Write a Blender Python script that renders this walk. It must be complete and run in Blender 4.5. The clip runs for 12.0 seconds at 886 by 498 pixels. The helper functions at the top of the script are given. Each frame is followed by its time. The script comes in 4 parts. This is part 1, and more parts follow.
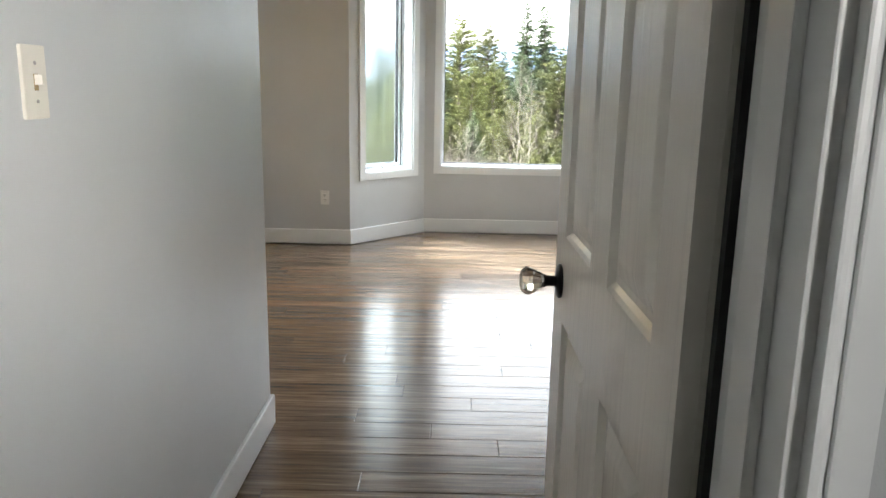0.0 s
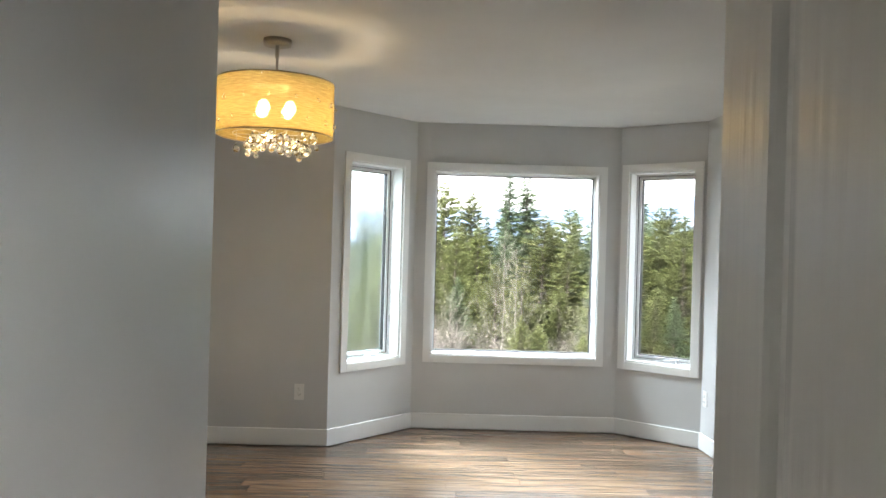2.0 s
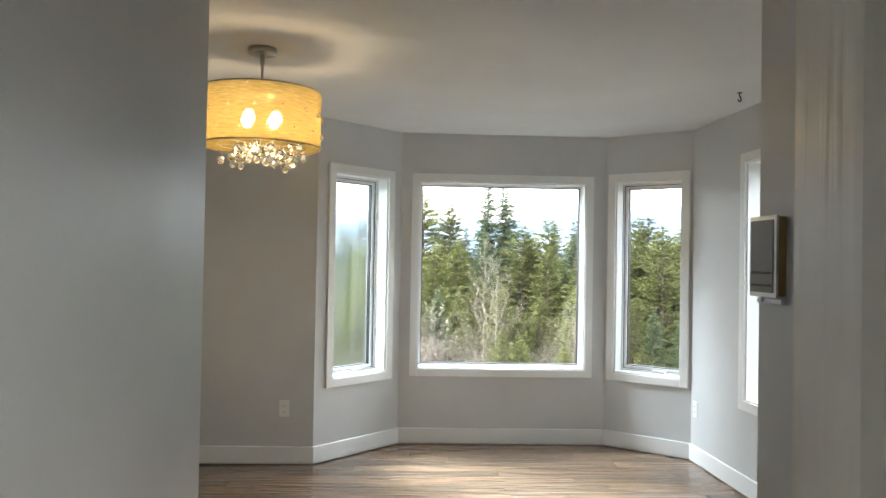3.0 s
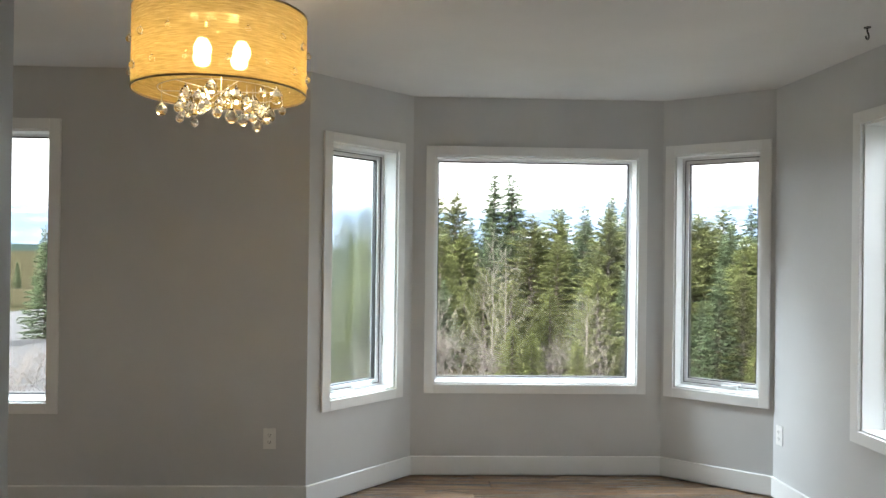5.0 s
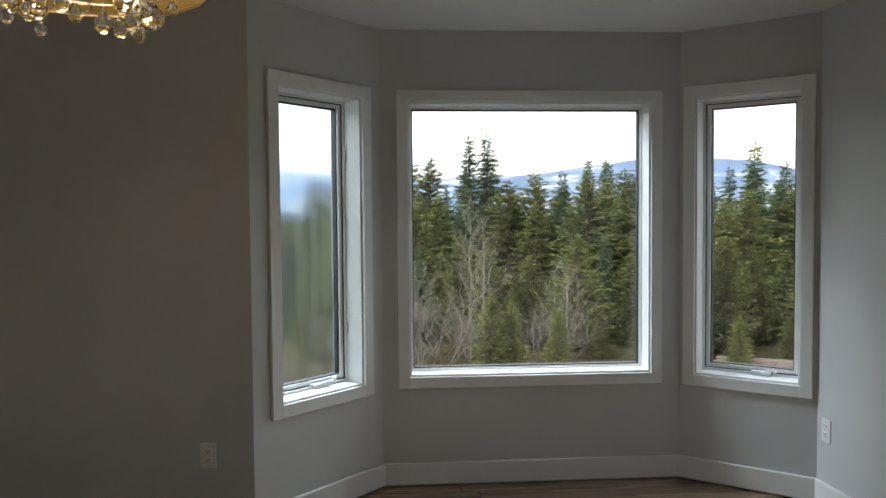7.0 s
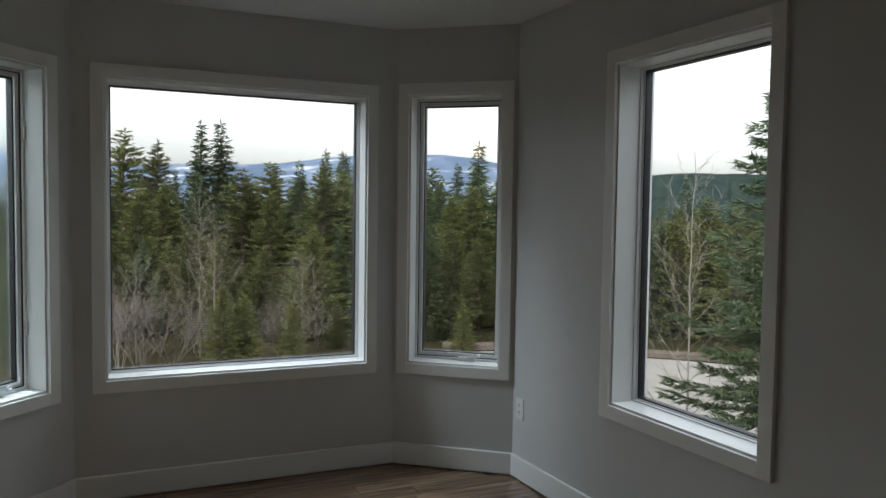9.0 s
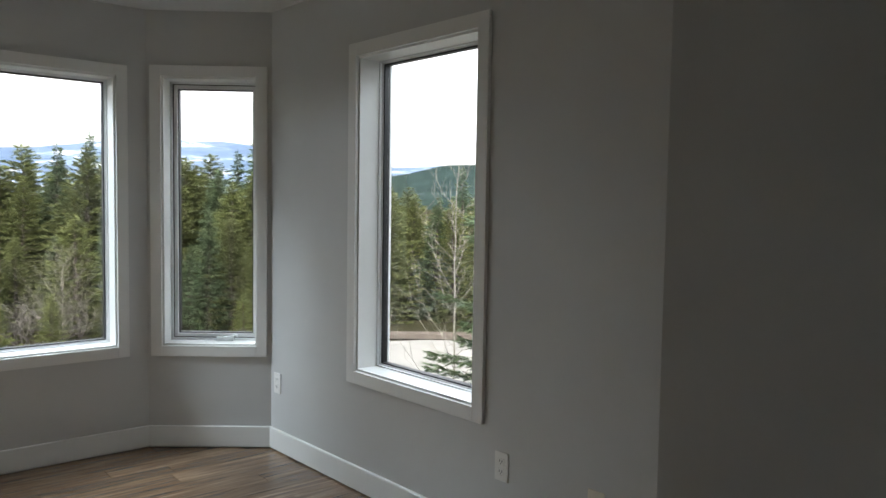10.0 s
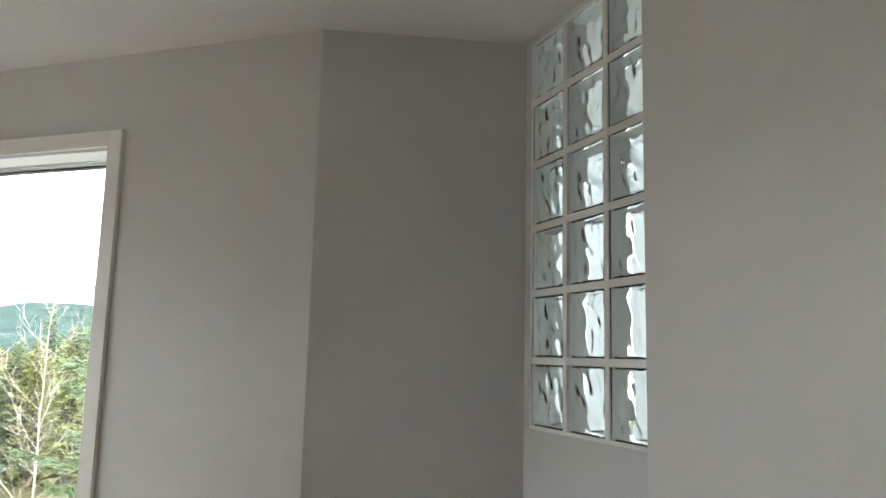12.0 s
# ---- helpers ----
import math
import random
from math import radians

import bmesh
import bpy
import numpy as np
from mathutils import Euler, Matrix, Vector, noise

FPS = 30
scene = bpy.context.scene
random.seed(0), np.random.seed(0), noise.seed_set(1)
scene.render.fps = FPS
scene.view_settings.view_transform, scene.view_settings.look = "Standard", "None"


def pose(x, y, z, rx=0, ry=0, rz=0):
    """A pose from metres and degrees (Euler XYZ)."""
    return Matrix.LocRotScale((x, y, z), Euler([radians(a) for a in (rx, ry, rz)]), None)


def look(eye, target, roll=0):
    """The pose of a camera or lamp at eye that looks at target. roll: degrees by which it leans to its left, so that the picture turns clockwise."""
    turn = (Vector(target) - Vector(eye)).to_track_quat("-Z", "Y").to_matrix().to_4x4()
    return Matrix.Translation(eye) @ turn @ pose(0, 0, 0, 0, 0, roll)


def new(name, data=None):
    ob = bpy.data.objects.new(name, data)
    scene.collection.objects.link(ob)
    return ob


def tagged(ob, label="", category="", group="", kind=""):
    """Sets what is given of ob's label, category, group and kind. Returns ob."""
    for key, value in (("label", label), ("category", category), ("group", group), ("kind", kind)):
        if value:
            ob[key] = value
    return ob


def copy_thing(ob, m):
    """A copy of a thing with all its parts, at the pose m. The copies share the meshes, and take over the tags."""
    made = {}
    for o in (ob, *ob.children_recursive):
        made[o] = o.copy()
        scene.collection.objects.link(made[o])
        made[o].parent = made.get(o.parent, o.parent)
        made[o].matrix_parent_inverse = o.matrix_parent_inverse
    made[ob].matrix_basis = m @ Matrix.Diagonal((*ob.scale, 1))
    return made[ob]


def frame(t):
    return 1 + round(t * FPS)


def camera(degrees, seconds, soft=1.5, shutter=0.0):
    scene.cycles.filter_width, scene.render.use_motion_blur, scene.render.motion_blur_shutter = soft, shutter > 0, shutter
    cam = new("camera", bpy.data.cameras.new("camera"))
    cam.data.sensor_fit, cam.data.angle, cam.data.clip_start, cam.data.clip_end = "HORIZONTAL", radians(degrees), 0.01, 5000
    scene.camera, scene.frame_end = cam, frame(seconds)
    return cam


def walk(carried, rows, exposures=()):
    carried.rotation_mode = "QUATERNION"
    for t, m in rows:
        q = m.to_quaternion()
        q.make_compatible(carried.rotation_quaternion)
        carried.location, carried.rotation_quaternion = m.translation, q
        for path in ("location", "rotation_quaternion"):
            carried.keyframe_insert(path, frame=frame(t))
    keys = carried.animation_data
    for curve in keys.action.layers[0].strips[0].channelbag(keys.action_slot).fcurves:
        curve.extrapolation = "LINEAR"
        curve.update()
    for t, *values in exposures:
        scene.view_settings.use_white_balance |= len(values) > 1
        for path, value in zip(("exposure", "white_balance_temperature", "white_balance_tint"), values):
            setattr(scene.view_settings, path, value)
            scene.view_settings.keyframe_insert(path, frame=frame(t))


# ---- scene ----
cam = camera(61.2, 12.0)
PATH = [
    (0, (0.162, -6.637, 1.283), (0.143, -4.683, 0.86), 1.1),
    (0.6, (0.127, -6.299, 1.286), (0.128, -4.341, 0.874), 1.0),
    (1, (0.068, -6.07, 1.32), (0.092, -4.089, 1.045), 0.8),
    (1.5, (0.076, -5.994, 1.421), (0.105, -3.997, 1.331), 1.1),
    (2, (0.084, -5.976, 1.437), (0.103, -3.976, 1.436), 1.6),
    (2.5, (0.069, -5.96, 1.453), (0.114, -3.961, 1.497), 1.7),
    (3, (0.022, -5.899, 1.435), (0.099, -3.901, 1.467), 1.0),
    (3.2, (-0.02, -5.797, 1.428), (0.071, -3.799, 1.45), 0.7),
    (4.8, (-0.077, -4.949, 1.45), (0.027, -2.952, 1.457), 0.7),
    (5, (-0.058, -4.832, 1.444), (0.013, -2.833, 1.45), 0.7),
    (5.5, (-0.03, -4.589, 1.431), (0.027, -2.589, 1.43), 0.5),
    (6, (-0.055, -4.359, 1.432), (0.018, -2.36, 1.413), 0.0),
    (6.5, (-0.051, -4.147, 1.435), (0.019, -2.15, 1.366), -0.3),
    (8.3, (0.08, -3.9, 1.437), (0.617, -1.975, 1.363), 0.4),
    (8.5, (0.1, -3.9, 1.437), (0.69, -1.991, 1.359), 0.6),
    (9, (0.102, -3.967, 1.44), (0.905, -2.138, 1.339), 0.8),
    (9.5, (0.113, -4.081, 1.421), (1.223, -2.423, 1.288), 0.8),
    (10, (0.136, -4.268, 1.402), (1.415, -2.735, 1.282), 0.9),
    (10.5, (0.165, -4.463, 1.406), (1.568, -3.04, 1.324), 1.4),
    (11, (0.183, -4.504, 1.42), (1.721, -3.226, 1.375), 1.6),
    (11.5, (0.189, -4.39, 1.385), (1.88, -3.34, 1.48), 1.7),
    (11.7, (0.165, -4.3, 1.37), (1.945, -3.406, 1.556), 1.7),
    (12, (0.135, -4.15, 1.373), (1.979, -3.431, 1.657), 1.4),
]
EV = 3.0
EXPOSURE = [(0, EV + 0.5), (1, EV + 0.45), (2, EV + 0.3), (3, EV + 0.25), (5, EV - 0.08), (6, EV - 0.6), (6.5, EV - 0.85), (8.3, EV - 2.05), (9.5, EV - 1.75), (10, EV - 1.05), (10.5, EV - 0.4), (11.2, EV + 0.4), (12, EV + 0.65)]
walk(cam, [(t, look(eye, target, roll)) for t, eye, target, roll in PATH], EXPOSURE)

# ---------------------------------------------------------------- world and sun
SUN_EL, SUN_AZ = radians(40), radians(222)
world = bpy.data.worlds.new("world")
scene.world = world
world.use_nodes = True
wn = world.node_tree
sky = wn.nodes.new("ShaderNodeTexSky")
sky.sky_type, sky.sun_disc = "NISHITA", False
sky.sun_elevation, sky.sun_rotation = SUN_EL, SUN_AZ
sky.dust_density, sky.air_density = 4.0, 1.0
soft_sky = wn.nodes.new("ShaderNodeHueSaturation")
soft_sky.inputs["Saturation"].default_value = 0.16
soft_sky.inputs["Value"].default_value = 1.3
wn.links.new(sky.outputs[0], soft_sky.inputs["Color"])
wn.links.new(soft_sky.outputs[0], wn.nodes["Background"].inputs[0])
wn.nodes["Background"].inputs[1].default_value = 0.15

sun_data = bpy.data.lights.new("sun", "SUN")
sun_data.energy, sun_data.angle, sun_data.color = 1.0, radians(14), (1.0, 0.96, 0.9)
sun = new("sun", sun_data)
sun_from = Vector((math.sin(SUN_AZ) * math.cos(SUN_EL), math.cos(SUN_AZ) * math.cos(SUN_EL), math.sin(SUN_EL)))
sun.matrix_world = look(sun_from * 50, (0, 0, 0))

# the sky's light at each window: the middle of the opening, the outward direction, width, watts
SKYLIGHTS = [((0.73, 0.0), (0.0, 1.0), 1.8, 20.0, 110), ((1.82, -0.22), (0.62, 0.78), 1.0, 6.0, 110), ((2.13, -1.65), (1.0, 0.04), 1.4, 17.0, 110),
             ((-0.37, -0.31), (-0.73, 0.68), 1.0, 11.0, 130), ((-2.62, -0.62), (0.0, 1.0), 1.6, 68.0, 165)]
for (lx, ly), (nx, ny), wide, watts, fan in SKYLIGHTS:
    ld = bpy.data.lights.new("daylight_fill", "AREA")
    ld.shape, ld.size, ld.size_y, ld.energy, ld.color = "RECTANGLE", wide, 1.1, watts, (0.78, 0.905, 1.0)
    ld.spread = radians(fan)
    lamp = new("daylight_fill", ld)
    lamp.matrix_world = look((lx + nx * 2.2, ly + ny * 2.2, 3.95), (lx - nx * 0.3, ly - ny * 0.3, 1.45))
# added fill lamps that brighten the entry, at an added hall window out of view
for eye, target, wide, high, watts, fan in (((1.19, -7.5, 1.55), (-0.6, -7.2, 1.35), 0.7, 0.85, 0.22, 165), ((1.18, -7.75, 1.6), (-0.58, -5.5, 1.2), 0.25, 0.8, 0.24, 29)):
    ld = bpy.data.lights.new("daylight_fill", "AREA")
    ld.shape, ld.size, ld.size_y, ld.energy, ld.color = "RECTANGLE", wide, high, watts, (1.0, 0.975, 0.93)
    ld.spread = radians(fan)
    new("daylight_fill", ld).matrix_world = look(eye, target)


# added lamp that brightens the glass blocks, at an added window behind them
ld = bpy.data.lights.new("daylight_fill", "AREA")
ld.shape, ld.size, ld.size_y, ld.energy, ld.color = "RECTANGLE", 1.2, 1.2, 2.0, (0.9, 0.97, 1.0)
new("daylight_fill", ld).matrix_world = look((3.9, -4.8, 1.7), (2.4, -4.4, 1.4))


# ---------------------------------------------------------------- materials
def material(name):
    m = bpy.data.materials.new(name)
    m.use_nodes = True
    return m, m.node_tree, m.node_tree.nodes["Principled BSDF"]


def node(nt, kind, **values):
    n = nt.nodes.new(kind)
    for key, value in values.items():
        n.inputs[key.replace("_", " ")].default_value = value
    return n


def coords(nt, scale=(1, 1, 1), space="Object"):
    tc = nt.nodes.new("ShaderNodeTexCoord")
    mp = nt.nodes.new("ShaderNodeMapping")
    mp.inputs["Scale"].default_value = scale
    nt.links.new(tc.outputs[space], mp.inputs[0])
    return mp.outputs[0]


def ramp(nt, source, stops):
    r = nt.nodes.new("ShaderNodeValToRGB")
    el = r.color_ramp.elements
    while len(el) < len(stops):
        el.new(0.5)
    for e, (p, c) in zip(el, stops):
        e.position, e.color = p, (*c, 1) if len(c) == 3 else c
    nt.links.new(source, r.inputs[0])
    return r.outputs[0]


def noise_tex(nt, vec, scale, detail=4.0, rough=0.55):
    n = node(nt, "ShaderNodeTexNoise", Scale=scale, Detail=detail, Roughness=rough)
    nt.links.new(vec, n.inputs["Vector"])
    return n.outputs["Fac"]


def bump(nt, bsdf, height, strength, distance=0.01):
    b = node(nt, "ShaderNodeBump", Strength=strength, Distance=distance)
    nt.links.new(height, b.inputs["Height"])
    nt.links.new(b.outputs[0], bsdf.inputs["Normal"])


def painted(name, color, rough, relief=0.12, relief_scale=260, vary=0.04, space="Object"):
    """Paint with a rolled or brushed texture and faint large-scale unevenness."""
    m, nt, b = material(name)
    v = coords(nt, space=space)
    lo = tuple(c * (1 - vary) for c in color)
    hi = tuple(min(1, c * (1 + vary)) for c in color)
    nt.links.new(ramp(nt, noise_tex(nt, v, 1.7, 5), [(0.3, lo), (0.7, hi)]), b.inputs["Base Color"])
    nt.links.new(ramp(nt, noise_tex(nt, v, 6, 4), [(0.3, (rough * 0.88,) * 3), (0.7, (min(1, rough * 1.12),) * 3)]), b.inputs["Roughness"])
    bump(nt, b, noise_tex(nt, v, relief_scale, 2), relief, 0.002)
    return m


def plain(name, color, rough=0.5, metal=0.0, vary=0.06, scale=30):
    m, nt, b = material(name)
    v = coords(nt)
    nt.links.new(ramp(nt, noise_tex(nt, v, scale, 4), [(0.3, tuple(c * (1 - vary) for c in color)), (0.7, tuple(min(1, c * (1 + vary)) for c in color))]), b.inputs["Base Color"])
    b.inputs["Roughness"].default_value, b.inputs["Metallic"].default_value = rough, metal
    return m


WALL = painted("wall_paint", (0.576, 0.585, 0.585), 0.33, 0.25, 420)
CEILING = painted("ceiling_paint", (0.69, 0.69, 0.685), 0.8, 0.2, 300)
TRIM = painted("trim_paint", (0.79, 0.80, 0.79), 0.32, 0.05, 150, 0.02)
VINYL = plain("white_vinyl", (0.78, 0.79, 0.80), 0.35, 0, 0.02)
GASKET_AND_GAP = plain("black_gasket_and_gap", (0.012, 0.012, 0.014), 0.5)
BRONZE = plain("dark_bronze", (0.012, 0.011, 0.011), 0.3, 0.6)
STEEL = plain("brushed_steel", (0.42, 0.40, 0.37), 0.35, 1.0)
ALUMINIUM = plain("aluminium", (0.62, 0.62, 0.61), 0.3, 1.0)
IVORY = plain("ivory_plastic", (0.78, 0.74, 0.65), 0.35, 0, 0.02)
WHITE_PLASTIC = plain("white_plastic", (0.80, 0.80, 0.78), 0.35, 0, 0.02)
DARK = plain("dark_slot", (0.02, 0.02, 0.02), 0.6)
JOINT = plain("dark_joint", (0.03, 0.022, 0.016), 0.8)
MORTAR = painted("white_mortar", (0.80, 0.81, 0.79), 0.7, 0.3, 200)
GOLD_BROWN = plain("gold_brown_plastic", (0.34, 0.23, 0.08), 0.4)


def door_material():
    """White semi-gloss over moulded wood grain that runs up the door."""
    m, nt, b = material("door_paint")
    v = coords(nt, (1, 1, 1))
    b.inputs["Base Color"].default_value = (0.80, 0.765, 0.70, 1)
    b.inputs["Roughness"].default_value = 0.27
    wave = node(nt, "ShaderNodeTexWave", Scale=9.0, Distortion=14.0, Detail=4.0, Detail_Scale=1.6)
    mp = coords(nt, (1, 1, 0.06))
    nt.links.new(mp, wave.inputs["Vector"])
    fine = noise_tex(nt, coords(nt, (260, 260, 6)), 1.0, 3)
    mix = node(nt, "ShaderNodeMath")
    mix.operation = "MULTIPLY_ADD"
    nt.links.new(fine, mix.inputs[0])
    mix.inputs[1].default_value = 0.7
    nt.links.new(wave.outputs["Fac"], mix.inputs[2])
    bump(nt, b, mix.outputs[0], 0.4, 0.0008)
    return m


DOOR = door_material()


def plank_material():
    """Glossy hand-scraped brown laminate; every board has its own tone and its own stretch of grain."""
    m, nt, b = material("laminate_plank")
    tc = nt.nodes.new("ShaderNodeTexCoord")
    info = nt.nodes.new("ShaderNodeObjectInfo")
    shift = nt.nodes.new("ShaderNodeVectorMath")
    shift.operation = "MULTIPLY_ADD"
    comb = nt.nodes.new("ShaderNodeCombineXYZ")
    for i in range(3):
        nt.links.new(info.outputs["Random"], comb.inputs[i])
    nt.links.new(comb.outputs[0], shift.inputs[0])
    shift.inputs[1].default_value = (37, 23, 11)
    nt.links.new(tc.outputs["Object"], shift.inputs[2])

    def grain(scale, size, detail=5.0):
        mp = nt.nodes.new("ShaderNodeMapping")
        mp.inputs["Scale"].default_value = scale
        nt.links.new(shift.outputs[0], mp.inputs[0])
        return noise_tex(nt, mp.outputs[0], size, detail, 0.62)

    streak = grain((1.1, 26, 1), 2.2)
    fine = grain((5, 190, 1), 1.6)
    broad = grain((1.0, 5, 1), 1.4, 3)
    base = ramp(nt, streak, [(0.30, (0.085, 0.049, 0.028)), (0.47, (0.18, 0.11, 0.064)), (0.60, (0.275, 0.18, 0.11)), (0.74, (0.40, 0.29, 0.19))])
    mixf = nt.nodes.new("ShaderNodeMix")
    mixf.data_type, mixf.blend_type = "RGBA", "OVERLAY"
    mixf.inputs["Factor"].default_value = 0.55
    nt.links.new(base, mixf.inputs["A"])
    nt.links.new(ramp(nt, fine, [(0.3, (0.25, 0.25, 0.25)), (0.7, (0.75, 0.75, 0.75))]), mixf.inputs["B"])
    tone = node(nt, "ShaderNodeHueSaturation", Saturation=0.92)
    mr = node(nt, "ShaderNodeMapRange", To_Min=0.72, To_Max=1.22)
    nt.links.new(info.outputs["Random"], mr.inputs["Value"])
    nt.links.new(mr.outputs[0], tone.inputs["Value"])
    nt.links.new(mixf.outputs["Result"], tone.inputs["Color"])
    nt.links.new(tone.outputs[0], b.inputs["Base Color"])
    nt.links.new(ramp(nt, broad, [(0.3, (0.15,) * 3), (0.7, (0.24,) * 3)]), b.inputs["Roughness"])
    add = nt.nodes.new("ShaderNodeMath")
    add.operation = "MULTIPLY_ADD"
    nt.links.new(grain((1.6, 30, 1), 1.5, 3), add.inputs[0])
    add.inputs[1].default_value = 1.6
    nt.links.new(fine, add.inputs[2])
    bump(nt, b, add.outputs[0], 0.16, 0.0022)
    b.inputs["Coat Weight"].default_value, b.inputs["Coat Roughness"].default_value = 0.3, 0.15
    return m


PLANK = plank_material()


def clear_glass(name, tint=(1, 1, 1), gloss=0.06):
    m, nt, b = material(name)
    nt.nodes.remove(b)
    tr = nt.nodes.new("ShaderNodeBsdfTransparent")
    tr.inputs[0].default_value = (*tint, 1)
    gl = node(nt, "ShaderNodeBsdfGlossy", Roughness=0.01)
    fr = node(nt, "ShaderNodeFresnel", IOR=1.5)
    mx = nt.nodes.new("ShaderNodeMixShader")
    nt.links.new(fr.outputs[0], mx.inputs[0])
    nt.links.new(tr.outputs[0], mx.inputs[1])
    nt.links.new(gl.outputs[0], mx.inputs[2])
    nt.links.new(mx.outputs[0], nt.nodes["Material Output"].inputs[0])
    return m


GLASS = clear_glass("window_glass", (0.97, 0.98, 0.975))


def misted_glass():
    """A failed sealed unit: mist between the panes, thickest low down and streaked."""
    m, nt, b = material("misted_glass")
    nt.nodes.remove(b)
    tr = nt.nodes.new("ShaderNodeBsdfRefraction")
    tr.inputs["IOR"].default_value = 1.03
    tr.inputs["Color"].default_value = (0.86, 0.945, 0.95, 1)
    tr.inputs["Roughness"].default_value = 0.44
    df = nt.nodes.new("ShaderNodeBsdfTranslucent")
    df.inputs[0].default_value = (0.9, 0.93, 0.93, 1)
    v = coords(nt, (14, 1, 0.8))
    mx = nt.nodes.new("ShaderNodeMixShader")
    nt.links.new(ramp(nt, noise_tex(nt, v, 1.5, 4), [(0.3, (0.01,) * 3), (0.75, (0.045,) * 3)]), mx.inputs[0])
    nt.links.new(tr.outputs[0], mx.inputs[1])
    nt.links.new(df.outputs[0], mx.inputs[2])
    nt.links.new(mx.outputs[0], nt.nodes["Material Output"].inputs[0])
    return m


MISTED = misted_glass()


def solid_glass(name, color=(1, 1, 1), rough=0.0, ior=1.5):
    m, nt, b = material(name)
    b.inputs["Base Color"].default_value = (*color, 1)
    b.inputs["Roughness"].default_value = rough
    b.inputs["IOR"].default_value = ior
    b.inputs["Transmission Weight"].default_value = 1.0
    return m


# the faint gold of the bulbs' light is put into the crystal's colour
CRYSTAL = solid_glass("cut_crystal", (1, 0.965, 0.86))
BLOCK_GLASS = solid_glass("block_glass", (0.95, 0.985, 0.97), 0.09, 1.42)


def shade_material():
    """Sheer gold organza with threads that run round the drum."""
    m, nt, b = material("organza_shade")
    nt.nodes.remove(b)
    v = coords(nt, (9, 9, 190))
    col = ramp(nt, noise_tex(nt, v, 2.0, 4), [(0.3, (0.27, 0.19, 0.06)), (0.7, (0.46, 0.35, 0.14))])
    tl = nt.nodes.new("ShaderNodeBsdfTranslucent")
    df = nt.nodes.new("ShaderNodeBsdfDiffuse")
    tp = nt.nodes.new("ShaderNodeBsdfTransparent")
    tp.inputs[0].default_value = (0.85, 0.72, 0.40, 1)
    nt.links.new(col, tl.inputs[0])
    nt.links.new(col, df.inputs[0])
    a = nt.nodes.new("ShaderNodeMixShader")
    a.inputs[0].default_value = 0.35
    nt.links.new(tl.outputs[0], a.inputs[1])
    nt.links.new(df.outputs[0], a.inputs[2])
    c = nt.nodes.new("ShaderNodeMixShader")
    nt.links.new(ramp(nt, noise_tex(nt, v, 3.1, 3), [(0.3, (0.16,) * 3), (0.75, (0.42,) * 3)]), c.inputs[0])
    nt.links.new(a.outputs[0], c.inputs[1])
    nt.links.new(tp.outputs[0], c.inputs[2])
    nt.links.new(c.outputs[0], nt.nodes["Material Output"].inputs[0])
    return m


SHADE = shade_material()


def glowing(name, color, strength):
    m, nt, b = material(name)
    b.inputs["Base Color"].default_value = (0.9, 0.85, 0.75, 1)
    b.inputs["Emission Color"].default_value = (*color, 1)
    b.inputs["Emission Strength"].default_value = strength
    return m


BULB = glowing("lit_bulb", (1.0, 0.84, 0.58), 4.0)


def foliage(name, dark, light, scale=3.0):
    m, nt, b = material(name)
    geo = nt.nodes.new("ShaderNodeNewGeometry")
    info = nt.nodes.new("ShaderNodeObjectInfo")
    col = ramp(nt, geo.outputs["Random Per Island"], [(0.0, dark), (1.0, light)])
    hs = nt.nodes.new("ShaderNodeHueSaturation")
    mr = node(nt, "ShaderNodeMapRange", To_Min=0.7, To_Max=1.3)
    nt.links.new(info.outputs["Random"], mr.inputs["Value"])
    nt.links.new(mr.outputs[0], hs.inputs["Value"])
    nt.links.new(col, hs.inputs["Color"])
    nt.links.new(hs.outputs[0], b.inputs["Base Color"])
    b.inputs["Roughness"].default_value = 0.7
    b.inputs["Specular IOR Level"].default_value = 0.2
    through_light = nt.nodes.new("ShaderNodeBsdfTranslucent")
    nt.links.new(hs.outputs[0], through_light.inputs[0])
    mx = nt.nodes.new("ShaderNodeMixShader")
    mx.inputs[0].default_value = 0.4
    nt.links.new(b.outputs[0], mx.inputs[1])
    nt.links.new(through_light.outputs[0], mx.inputs[2])
    nt.links.new(mx.outputs[0], nt.nodes["Material Output"].inputs[0])
    return m


PINE = foliage("pine_needles", (0.075, 0.092, 0.036), (0.15, 0.16, 0.060))
SPRUCE = foliage("spruce_needles", (0.052, 0.082, 0.046), (0.10, 0.13, 0.066))
BARK = plain("conifer_bark", (0.065, 0.052, 0.042), 0.9, 0, 0.3, 14)
TWIG = plain("grey_twigs", (0.10, 0.088, 0.078), 0.85, 0, 0.25, 6)
POPLAR = plain("pale_poplar_bark", (0.125, 0.112, 0.095), 0.8, 0, 0.2, 6)
BIRCH = plain("pale_birch_bark", (0.19, 0.178, 0.15), 0.75, 0, 0.2, 8)
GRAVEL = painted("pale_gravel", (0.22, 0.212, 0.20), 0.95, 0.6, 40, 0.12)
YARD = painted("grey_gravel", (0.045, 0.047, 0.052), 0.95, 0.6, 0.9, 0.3)


